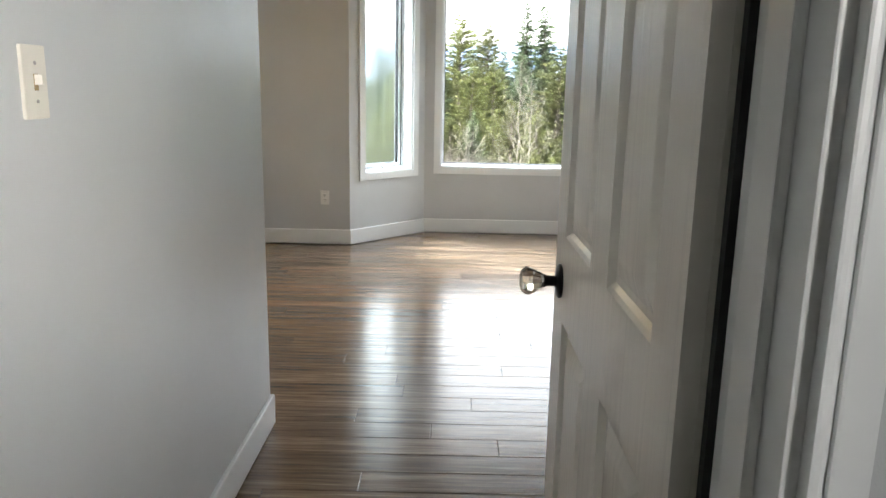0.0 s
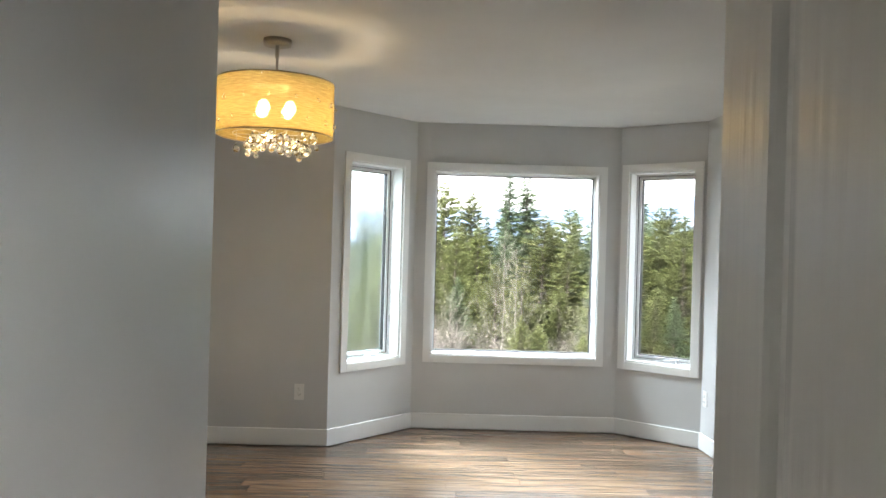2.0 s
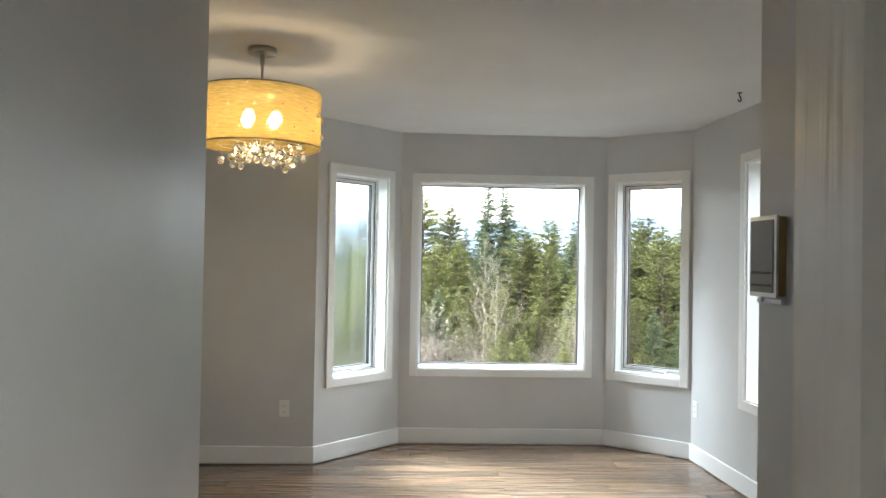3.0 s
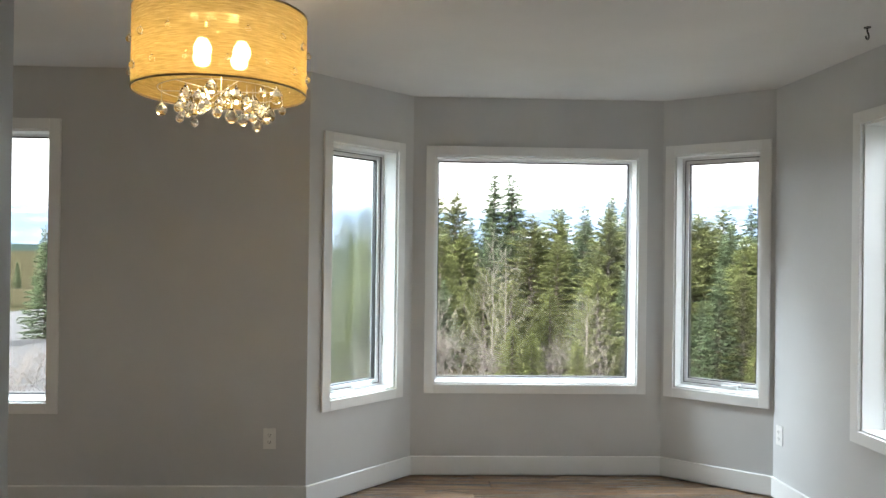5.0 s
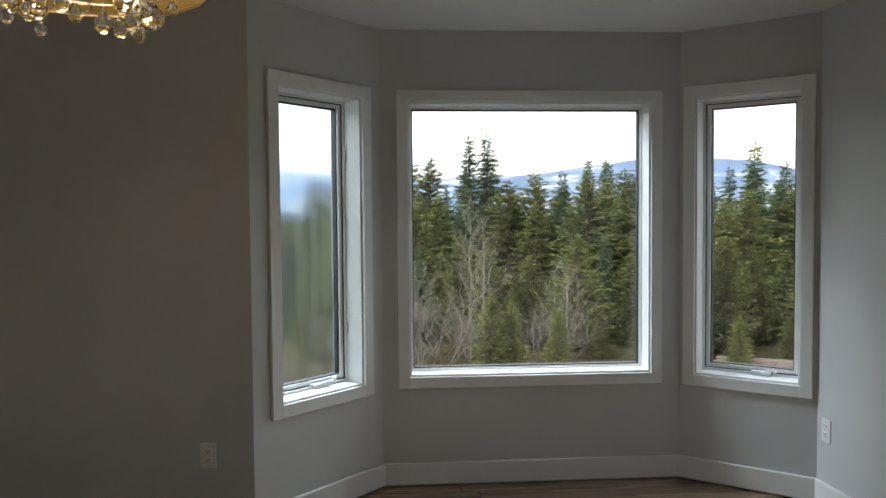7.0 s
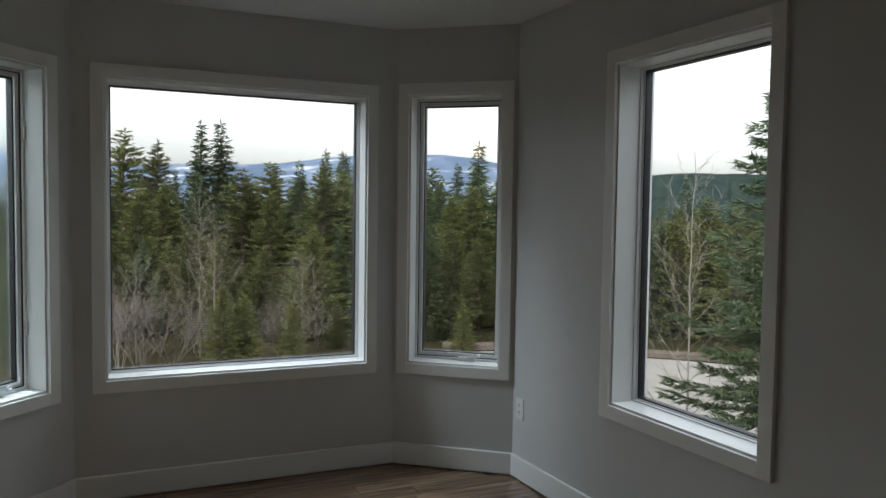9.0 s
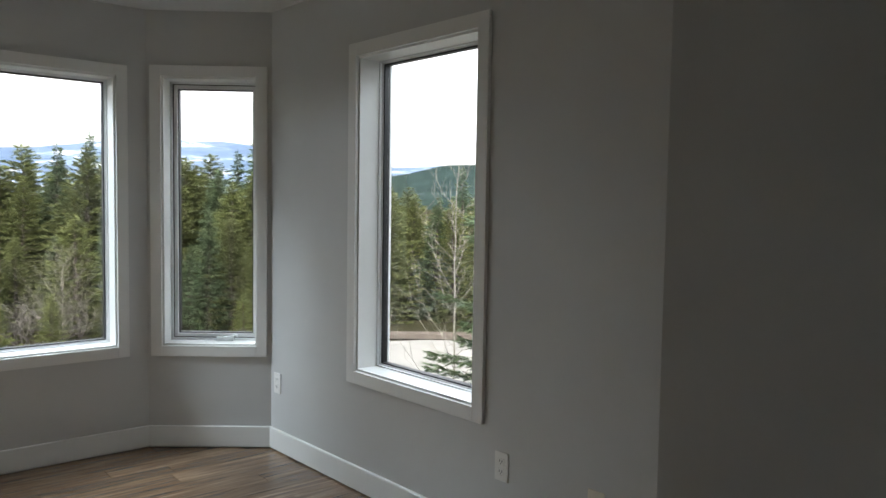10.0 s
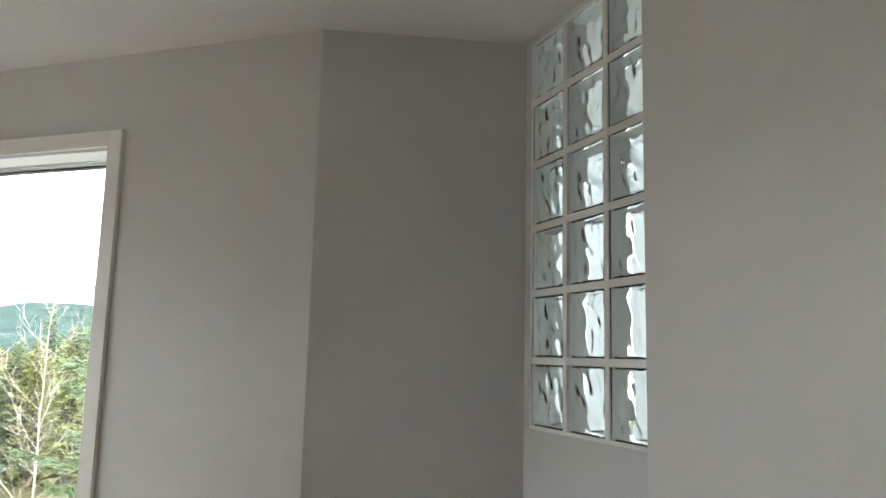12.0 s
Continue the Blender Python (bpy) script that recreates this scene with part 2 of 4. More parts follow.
def ground_material():
    m, nt, b = material("dry_grass_ground")
    v = coords(nt)
    nt.links.new(ramp(nt, noise_tex(nt, v, 0.35, 8, 0.65), [(0.3, (0.018, 0.020, 0.010)), (0.5, (0.036, 0.034, 0.020)), (0.7, (0.065, 0.055, 0.035))]), b.inputs["Base Color"])
    b.inputs["Roughness"].default_value = 1.0
    b.inputs["Specular IOR Level"].default_value = 0.0
    bump(nt, b, noise_tex(nt, v, 9, 6), 0.6, 0.08)
    return m


GROUND = ground_material()


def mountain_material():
    m, nt, b = material("hazy_snowy_mountain")
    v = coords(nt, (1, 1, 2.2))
    # the blue under the snow patches is distance haze put into the colour
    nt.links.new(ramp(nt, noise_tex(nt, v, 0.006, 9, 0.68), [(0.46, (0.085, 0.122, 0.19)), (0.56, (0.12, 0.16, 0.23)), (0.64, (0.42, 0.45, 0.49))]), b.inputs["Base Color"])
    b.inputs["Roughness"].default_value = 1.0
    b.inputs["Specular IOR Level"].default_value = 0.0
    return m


MOUNTAIN = mountain_material()
HILL = plain("forested_hill", (0.022, 0.034, 0.030), 1.0, 0, 0.35, 0.05)
HILL.node_tree.nodes["Principled BSDF"].inputs["Specular IOR Level"].default_value = 0.0


# ---------------------------------------------------------------- mesh helpers
def link(name, bm, mat, parent=None, label="", smooth=False, local=None):
    me = bpy.data.meshes.new(name)
    bm.to_mesh(me)
    bm.free()
    for p in me.polygons:
        p.use_smooth = smooth
    me.materials.append(mat)
    ob = new(name, me)
    if parent is not None:
        ob.parent = parent
    if local is not None:
        ob.matrix_local = local
    if label:
        tagged(ob, label)
    return ob


def part(name, bm, mat, parent, label="", smooth=False, local=None):
    return link(name, bm, mat, parent, label, smooth, local)


def thing(name, m, label, category, group="", kind=""):
    ob = new(name)
    ob.empty_display_size = 0.1
    ob.matrix_world = m
    return tagged(ob, label, category, group, kind)


def box(bm, x0, x1, y0, y1, z0, z1, bevel=0.0):
    vs = bmesh.ops.create_cube(bm, size=1.0)["verts"]
    bmesh.ops.scale(bm, vec=(x1 - x0, y1 - y0, z1 - z0), verts=vs)
    bmesh.ops.translate(bm, vec=((x0 + x1) / 2, (y0 + y1) / 2, (z0 + z1) / 2), verts=vs)
    if bevel:
        es = list({e for v in vs for e in v.link_edges})
        bmesh.ops.bevel(bm, geom=es, offset=bevel, segments=2, profile=0.7, affect="EDGES")


def boxed(*args):
    bm = bmesh.new()
    box(bm, *args)
    return bm


def turned(profile, steps=24, caps=True):
    """A surface of revolution round z from (radius, height) pairs."""
    bm = bmesh.new()
    rings = []
    for r, z in profile:
        rings.append([bm.verts.new((max(r, 1e-4) * math.cos(a), max(r, 1e-4) * math.sin(a), z)) for a in [2 * math.pi * i / steps for i in range(steps)]])
    for a, b in zip(rings, rings[1:]):
        for i in range(steps):
            j = (i + 1) % steps
            bm.faces.new((a[i], a[j], b[j], b[i]))
    if caps:
        bm.faces.new(rings[0][::-1])
        bm.faces.new(rings[-1])
    bmesh.ops.recalc_face_normals(bm, faces=bm.faces)
    return bm


def bar(bm, p, q, r, sides=8, r2=None):
    """A round bar from p to q."""
    p, q = Vector(p), Vector(q)
    d = q - p
    m = Matrix.Translation((p + q) / 2) @ d.to_track_quat("Z", "Y").to_matrix().to_4x4()
    bmesh.ops.create_cone(bm, cap_ends=True, segments=sides, radius1=r, radius2=r if r2 is None else r2, depth=d.length, matrix=m)


def add_raw(name, verts, faces, mat, parent=None, label="", smooth=False):
    me = bpy.data.meshes.new(name)
    me.from_pydata(verts, [], faces)
    me.materials.append(mat)
    if smooth:
        for p in me.polygons:
            p.use_smooth = True
    ob = new(name, me)
    if parent is not None:
        ob.parent = parent
    if label:
        tagged(ob, label)
    return ob


# ---------------------------------------------------------------- plan of the room
H = 2.44
TH = 0.13
OUTSIDE_TH = 0.20
OUTSIDE = ("A", "B", "C", "D", "W")
PLAN = {
    "A": (-0.084, 0.0), "B": (1.545, 0.0), "C": (2.085, -0.43), "K": (2.185, -2.905), "K2": (2.512, -3.515),
    "G": (1.787, -4.205), "N": (1.52, -4.25), "L": (1.405, -4.015), "R": (0.722, -4.406), "S": (0.722, -6.01),
    "T": (-0.51, -6.01), "U": (-0.51, -3.98), "V": (-4.2, -3.98), "W": (-4.2, -0.618), "D": (-0.66, -0.618),
}
CORNERS = list(PLAN)
POINTS = [Vector(PLAN[k]) for k in CORNERS]
COUNT = len(POINTS)


def left_of(u):
    return Vector((-u.y, u.x))


def thickness(i):
    return OUTSIDE_TH if CORNERS[i % COUNT] in OUTSIDE else TH


def mitre(i, d0, d1=None):
    """The corner i moved outwards by d0 from the wall before it and by d1 from the wall after it."""
    d1 = d0 if d1 is None else d1
    p = POINTS[i]
    u0 = (p - POINTS[i - 1]).normalized()
    u1 = (POINTS[(i + 1) % COUNT] - p).normalized()
    n0, n1 = left_of(u0), left_of(u1)
    det = n0.x * n1.y - n0.y * n1.x
    return p + Vector(((d0 * n1.y - d1 * n0.y) / det, (n0.x * d1 - n1.x * d0) / det))


def wall_axes(a):
    i = CORNERS.index(a)
    p, q = POINTS[i], POINTS[(i + 1) % COUNT]
    u = (q - p).normalized()
    n = left_of(u)
    return p, q, u, n


def wall_matrix(a, s=0.0, z=0.0):
    """x along the wall from corner a, y outwards from the room, z up."""
    p, q, u, n = wall_axes(a)
    o = p + u * s
    return Matrix(((u.x, n.x, 0, o.x), (u.y, n.y, 0, o.y), (0, 0, 1, z), (0, 0, 0, 1)))


def wall(name, a, openings=(), mat=None, label="light grey painted drywall wall"):
    i = CORNERS.index(a)
    p, q, u, n = wall_axes(a)
    length = (q - p).length
    th, nxt = thickness(i), (i + 1) % COUNT
    po, qo = mitre(i, thickness(i - 1), th), mitre(nxt, th, thickness(nxt))

    def point(s, outer):
        if not outer:
            return p + u * s
        if s <= 0:
            return po
        if s >= length:
            return qo
        return p + u * s + n * th

    bm = bmesh.new()

    def block(s0, s1, z0, z1):
        if s1 - s0 < 1e-5 or z1 - z0 < 1e-5:
            return
        ring = [point(s0, 0), point(s1, 0), point(s1, 1), point(s0, 1)]
        lo = [bm.verts.new((v.x, v.y, z0)) for v in ring]
        hi = [bm.verts.new((v.x, v.y, z1)) for v in ring]
        bm.faces.new(lo[::-1])
        bm.faces.new(hi)
        for k in range(4):
            bm.faces.new((lo[k], lo[(k + 1) % 4], hi[(k + 1) % 4], hi[k]))

    at = 0.0
    for s0, s1, z0, z1 in sorted(openings):
        block(at, s0, 0, H)
        block(s0, s1, 0, z0)
        block(s0, s1, z1, H)
        at = s1
    block(at, length, 0, H)
    bmesh.ops.remove_doubles(bm, verts=bm.verts, dist=1e-5)
    bmesh.ops.recalc_face_normals(bm, faces=bm.faces)
    return tagged(link(name, bm, mat or WALL), label, "wall", kind="structure")


CASING = 0.06
WINDOWS = {  # wall: start and end of the outer casing along the wall, its bottom and top
    "A": (0.084, 1.524, 0.531, 2.123),
    "B": (0.022, 0.668, 0.524, 2.141),
    "C": (0.762, 1.697, 0.530, 2.152),
    "D": (0.097, 0.757, 0.519, 2.124),
    "W": (0.98, 2.175, 0.522, 2.150),
}


def hole(a):
    s0, s1, z0, z1 = WINDOWS[a]
    return (s0 + CASING, s1 - CASING, z0 + CASING, z1 - CASING)


DOOR_S = (0.722 - 0.422, 0.722 + 0.41, 0.0, 2.05)
BLOCK = 0.212
GLASS_S, GLASS_Z = (0.03, 0.03 + 4 * BLOCK), (1.155, 1.155 + 6 * BLOCK)
wall("wall_bay_centre", "A", [hole("A")])
wall("wall_bay_right", "B", [hole("B")])
wall("wall_side", "C", [hole("C")])
wall("wall_angled", "K")
wall("wall_glass_block", "K2", [(GLASS_S[0], GLASS_S[1], GLASS_Z[0], GLASS_Z[1])])
wall("wall_alcove", "G")
wall("wall_stub_end", "N")
wall("wall_stub", "L")
wall("wall_entry_right", "R")
wall("wall_door", "S", [DOOR_S])
wall("wall_entry_left", "T")
wall("wall_back", "U")
wall("wall_far_left", "V")
wall("wall_window_left", "W", [hole("W")])
wall("wall_bay_left", "D", [hole("D")])


def slab(name, outline, z0, z1, mat, label, category):
    bm = bmesh.new()
    lo = [bm.verts.new((x, y, z0)) for x, y in outline]
    hi = [bm.verts.new((x, y, z1)) for x, y in outline]
    bm.faces.new(lo[::-1])
    bm.faces.new(hi)
    k = len(outline)
    for i in range(k):
        bm.faces.new((lo[i], lo[(i + 1) % k], hi[(i + 1) % k], hi[i]))
    bmesh.ops.recalc_face_normals(bm, faces=bm.faces)
    return tagged(link(name, bm, mat), label, category, kind="structure")


OUTER = [tuple(mitre(i, thickness(i - 1), thickness(i))) for i in range(COUNT)]
ROOM = [OUTER[CORNERS.index(k)] for k in ("A", "B", "C", "K", "K2")] + [(3.73, -2.9), (3.73, -8.5), (-4.33, -8.5)] + [OUTER[CORNERS.index(k)] for k in ("W", "D")]
slab("ceiling", ROOM, H, H + 0.2, CEILING, "smooth off-white painted ceiling", "ceiling")
floor = slab("floor", ROOM, -0.2, -0.012, JOINT, "glossy brown hand-scraped laminate plank floor", "floor")

# the hall behind the door, closed
for name, x0, x1, y0, y1 in (("wall_hall_left", -1.33, -1.2, -8.4, -6.14), ("wall_hall_end", -1.33, 1.33, -8.5, -8.4)):
    tagged(link(name, boxed(x0, x1, y0, y1, 0, H), WALL), "light grey painted hall wall", "wall", kind="structure")
for name, x0, x1 in (("wall_hall_front_left", -1.33, -0.661), ("wall_hall_front_right", 0.839, 1.33)):
    tagged(link(name, boxed(x0, x1, -6.14, -6.01, 0, H), WALL), "light grey painted hall wall", "wall", kind="structure")
# the small room behind the glass blocks


def pierced(name, axis, at_lo, at_hi, s0, s1, hole_s, hole_z, label):
    """A straight wall along x or y, out of view, with one added window opening and a plain frame and pane in it."""
    bm = bmesh.new()
    cells = ((s0, hole_s[0], 0, H), (hole_s[1], s1, 0, H), (*hole_s, 0, hole_z[0]), (*hole_s, hole_z[1], H))
    for a, b, z0, z1 in cells:
        box(bm, *((a, b, at_lo, at_hi) if axis == "x" else (at_lo, at_hi, a, b)), z0, z1)
    tagged(link(name, bm, WALL), label, "wall", kind="structure")
    mid = (at_lo + at_hi) / 2
    fr = thing(name.replace("wall", "window"), pose(0, 0, 0), "plain white-framed window, added out of view", "window", kind="structure")
    for a, b, z0, z1 in ((hole_s[0], hole_s[0] + 0.05, *hole_z), (hole_s[1] - 0.05, hole_s[1], *hole_z), (hole_s[0] + 0.05, hole_s[1] - 0.05, hole_z[0], hole_z[0] + 0.05), (hole_s[0] + 0.05, hole_s[1] - 0.05, hole_z[1] - 0.05, hole_z[1])):
        part("window_frame", boxed(*((a, b, mid - 0.03, mid + 0.03) if axis == "x" else (mid - 0.03, mid + 0.03, a, b)), z0, z1, 0.003), VINYL, fr)


# both windows are added, unseen, to let in the fill lamps' light
pierced("wall_hall_right", "y", 1.2, 1.33, -8.4, -6.14, (-7.9, -7.1), (1.05, 2.05), "light grey painted hall wall with an added window out of view")
pierced("wall_bath_east", "y", 3.6, 3.73, -5.6, -2.9, (-5.5, -4.1), (0.8, 2.2), "light grey painted wall behind the glass blocks")
tagged(link("wall_bath_south", boxed(0.89, 3.73, -5.73, -5.6, 0, H), WALL), "light grey painted wall behind the glass blocks", "wall", kind="structure")


# ---------------------------------------------------------------- windows
def window(name, a, label, opens=None, misted=False):
    """A trimmed window: casing boards, jamb liners, vinyl frame, sash, gasket and pane."""
    s0, s1, z0, z1 = WINDOWS[a]
    w, h = s1 - s0, z1 - z0
    ob = thing(name, wall_matrix(a, s0, z0), label, "window", kind="structure")
    c, t = CASING, 0.018
    for nm, args in (("casing", (0, c, -t, 0, 0, h)), ("casing", (w - c, w, -t, 0, 0, h)), ("casing", (c, w - c, -t, 0, h - c, h)), ("casing", (c, w - c, -t, 0, 0, c))):
        part(nm, boxed(*args, 0.003), TRIM, ob)
    d = 0.135
    j = 0.010
    for nm, args in (("jamb_liner", (c, c + j, 0, d, c, h - c)), ("jamb_liner", (w - c - j, w - c, 0, d, c, h - c)), ("jamb_liner", (c + j, w - c - j, 0, d, h - c - j, h - c)), ("sill", (c + j, w - c - j, 0, d, c, c + j))):
        part(nm, boxed(*args, 0.001), TRIM, ob)

    def ring(nm, inset, wide, y0, y1, mat, bev, parent=ob):
        bm = bmesh.new()
        a0, a1, b0, b1 = inset, w - inset, inset, h - inset
        box(bm, a0, a0 + wide, y0, y1, b0, b1, bev)
        box(bm, a1 - wide, a1, y0, y1, b0, b1, bev)
        box(bm, a0 + wide, a1 - wide, y0, y1, b1 - wide, b1, bev)
        box(bm, a0 + wide, a1 - wide, y0, y1, b0, b0 + wide, bev)
        return part(nm, bm, mat, parent)

    i = c + j
    if opens:
        ring("window_frame", i - 0.006, 0.020, 0.108, 0.190, VINYL, 0.002)
        ring("weatherstrip", i + 0.0145, 0.0035, 0.116, 0.130, GASKET_AND_GAP, 0.0)
        ring("sash", i + 0.016, 0.022, 0.122, 0.178, VINYL, 0.003)
        k = i + 0.038
    else:
        ring("window_frame", i - 0.006, 0.012, 0.112, 0.190, VINYL, 0.002)
        ring("stop_bead", i + 0.003, 0.009, 0.128, 0.178, VINYL, 0.002)
        k = i + 0.012
    ring("gasket", k - 0.001, 0.007, 0.134, 0.168, GASKET_AND_GAP, 0.0)
    k += 0.003
    for y in (0.144, 0.162):
        g = bmesh.new()
        vs = [g.verts.new(v) for v in ((k, y, k), (w - k, y, k), (w - k, y, h - k), (k, y, h - k))]
        g.faces.new(vs)
        pane = part("pane", g, MISTED if misted and y > 0.15 else GLASS, ob, "misted glass pane" if misted and y > 0.15 else "clear glass pane")
        pane.visible_shadow = False
    if opens:
        base = boxed(w / 2 - 0.05 + opens * 0.06, w / 2 + 0.05 + opens * 0.06, 0.085, 0.118, c + j, c + j + 0.024, 0.006)
        crank = part("crank_base", base, VINYL, ob, "white crank operator")
        hb = bmesh.new()
        bar(hb, (w / 2 + opens * 0.06, 0.09, c + j + 0.02), (w / 2 + opens * 0.13, 0.07, c + j + 0.034), 0.006)
        bmesh.ops.create_uvsphere(hb, u_segments=10, v_segments=6, radius=0.011, matrix=Matrix.Translation((w / 2 + opens * 0.13, 0.07, c + j + 0.036)))
        part("crank_handle", hb, VINYL, crank, smooth=True)
        for zz in (h * 0.22, h * 0.78):
            x = w - i - 0.006 if opens > 0 else i + 0.006
            lock = boxed(x - 0.005, x + 0.005, 0.100, 0.110, zz - 0.03, zz + 0.03, 0.003)
            part("sash_lock", lock, ALUMINIUM if opens > 0 else VINYL, ob)
    return ob


window("window_1", "A", "large square fixed window with white casing", None)
window("window_2", "B", "narrow casement window with white casing, closed", 1)
window("window_3", "C", "tall fixed window with white casing", None)
window("window_4", "D", "narrow casement window with misted pane, closed", 1, misted=True)
window("window_5", "W", "tall fixed window with white casing", None)


# ---------------------------------------------------------------- baseboards
BASE_H, BASE_T = 0.125, 0.014


def baseboard(a, start=None, end=None):
    i = CORNERS.index(a)
    p, q, u, n = wall_axes(a)
    length = (q - p).length
    pi, qi = mitre(i, -BASE_T), mitre((i + 1) % COUNT, -BASE_T)
    inner0 = p if start is None else p + u * start
    inner1 = q if end is None else p + u * end
    face0 = pi if start is None else inner0 - n * BASE_T
    face1 = qi if end is None else inner1 - n * BASE_T
    bm = bmesh.new()
    z0, z1, e = 0.010, BASE_H, 0.004
    rows = []
    for z, k in ((z0, 1.0), (z1 - e, 1.0), (z1, 1 - e / BASE_T), (z1, 0.0), (z0, 0.0)):
        a0, a1 = inner0.lerp(face0, k), inner1.lerp(face1, k)
        rows.append((bm.verts.new((a0.x, a0.y, z)), bm.verts.new((a1.x, a1.y, z))))
    for r0, r1 in zip(rows, rows[1:] + rows[:1]):
        bm.faces.new((r0[0], r0[1], r1[1], r1[0]))
    bm.faces.new([r[0] for r in rows])
    bm.faces.new([r[1] for r in rows][::-1])
    bmesh.ops.recalc_face_normals(bm, faces=bm.faces)
    return tagged(link("baseboard", bm, TRIM), "white painted wooden baseboard", "baseboard", kind="structure")


for corner in CORNERS:
    if corner == "S":
        baseboard("S", None, DOOR_S[0] - 0.065)
        baseboard("S", DOOR_S[1] + 0.065, None)
    else:
        baseboard(corner)


# ---------------------------------------------------------------- door frame and door
def door_frame():
    x0, x1, y0, y1, top = -0.41, 0.422, -6.14, -6.01, 2.05
    ob = thing("door_frame", pose(0, 0, 0), "white painted door frame with moulded casing", "door frame", kind="structure")
    j = 0.018
    part("jamb", boxed(x0, x0 + j, y0, y1, 0, top, 0.002), TRIM, ob)
    part("jamb", boxed(x1 - j, x1, y0, y1, 0, top, 0.002), TRIM, ob)
    part("head", boxed(x0 + j, x1 - j, y0, y1, top - j, top, 0.002), TRIM, ob)
    part("door_stop", boxed(x1 - j - 0.011, x1 - j, -6.10, -6.055, 0, top - j, 0.003), TRIM, ob)
    part("door_stop", boxed(x0 + j, x0 + j + 0.011, -6.10, -6.055, 0, top - j, 0.003), TRIM, ob)
    # black strip in the gap between the door's hinge edge and the jamb
    part("gap_strip", boxed(x1 - j - 0.007, x1 - j + 0.001, y1 + 0.001, y1 + 0.013, 0.01, top - j), GASKET_AND_GAP, ob, "dark strip in the gap along the hinge side")
    for y, sign in ((y0, -1), (y1, 1)):
        for side, xx in ((1, x1 - 0.006), (-1, x0 + 0.006)):
            bm = bmesh.new()
            for a, b, t in ((0.0, 0.010, 0.016), (0.010, 0.016, 0.009), (0.016, 0.046, 0.013)):
                xa, xb = sorted((xx + side * a, xx + side * b))
                ya, yb = sorted((y, y + sign * t))
                box(bm, xa, xb, ya, yb, 0, top + 0.05, 0.003)
            part("casing", bm, TRIM, ob)
        ya, yb = sorted((y, y + sign * 0.013))
        part("casing", boxed(x0 + 0.006, x1 - 0.006, ya, yb, top - 0.006, top + 0.05, 0.003), TRIM, ob)
    return ob


door_frame()


def door_leaf():
    """A four-panel moulded door. x: from hinge to free edge; y: 0 to the thickness; z up."""
    w, h, t = 0.757, 2.03, 0.031
    a = Vector((0.373, -5.990))
    b = Vector((0.366, -5.235))
    u = (b - a).normalized()
    n = Vector((u.y, -u.x))
    m = Matrix(((u.x, n.x, 0, a.x), (u.y, n.y, 0, a.y), (0, 0, 1, 0.008), (0, 0, 0, 1)))
    ob = thing("door_1", m, "white four-panel door standing open, glossy wood grain", "door", kind="structure")
    cols = ((0.095, 0.315), (0.43, 0.655))
    rows = ((0.20, 0.862), (1.018, 1.90))
    part("core", boxed(0.001, w - 0.001, 0.010, t - 0.010, 0.001, h - 0.001), DOOR, ob)
    for f in (0, 1):
        ys = (0, 0.0105) if f == 0 else (t - 0.0105, t)
        bm = bmesh.new()
        xs = [0, cols[0][0], cols[0][1], cols[1][0], cols[1][1], w]
        for x0, x1 in ((xs[0], xs[1]), (xs[2], xs[3]), (xs[4], xs[5])):
            box(bm, x0, x1, *ys, 0, h)
        for x0, x1 in cols:
            edge = 0.0
            for z0, z1 in rows + ((h, h),):
                box(bm, x0, x1, *ys, edge, z0)
                edge = z1
        bmesh.ops.remove_doubles(bm, verts=bm.verts, dist=1e-5)
        part("stiles_and_rails", bm, DOOR, ob)
        for x0, x1 in cols:
            for z0, z1 in rows:
                bm = bmesh.new()
                levels = ((0.0, 0.0), (0.006, 0.004), (0.012, 0.0098), (0.022, 0.0098), (0.046, 0.003), (0.050, 0.0025))
                loops = []
                for inset, depth in levels:
                    y = depth if f == 0 else t - depth
                    loops.append([bm.verts.new(v) for v in ((x0 + inset, y, z0 + inset), (x1 - inset, y, z0 + inset), (x1 - inset, y, z1 - inset), (x0 + inset, y, z1 - inset))])
                for l0, l1 in zip(loops, loops[1:]):
                    for k in range(4):
                        bm.faces.new((l0[k], l0[(k + 1) % 4], l1[(k + 1) % 4], l1[k]))
                bm.faces.new(loops[-1])
                bmesh.ops.recalc_face_normals(bm, faces=bm.faces)
                if f == 0 and loops[-1][0].link_faces[0].normal.y > 0:
                    bmesh.ops.reverse_faces(bm, faces=bm.faces)
                part("panel", bm, DOOR, ob)
    for sign, y in ((-1, 0.0), (1, t)):
        face = pose(w - 0.066, y, 0.93, 90 if sign < 0 else -90)
        rose = part("rosette", turned([(0.032, 0), (0.032, 0.004), (0.028, 0.007), (0.014, 0.009), (0.010, 0.012), (0.010, 0.026), (0.013, 0.029), (0.013, 0.032)], 28), BRONZE, ob, "dark bronze rosette and neck", True, face)
        part("knob", turned([(0.011, 0.032), (0.016, 0.037), (0.0265, 0.058), (0.0265, 0.064), (0.018, 0.074), (0.008, 0.076)], 10), CRYSTAL, ob, "faceted clear glass knob", False, face)
    for z in (0.22, 1.80):
        bm = bmesh.new()
        bar(bm, (-0.004, t + 0.004, z - 0.045), (-0.004, t + 0.004, z + 0.045), 0.006, 10)
        part("hinge", bm, BRONZE, ob, "dark bronze hinge")
    return ob


door_leaf()


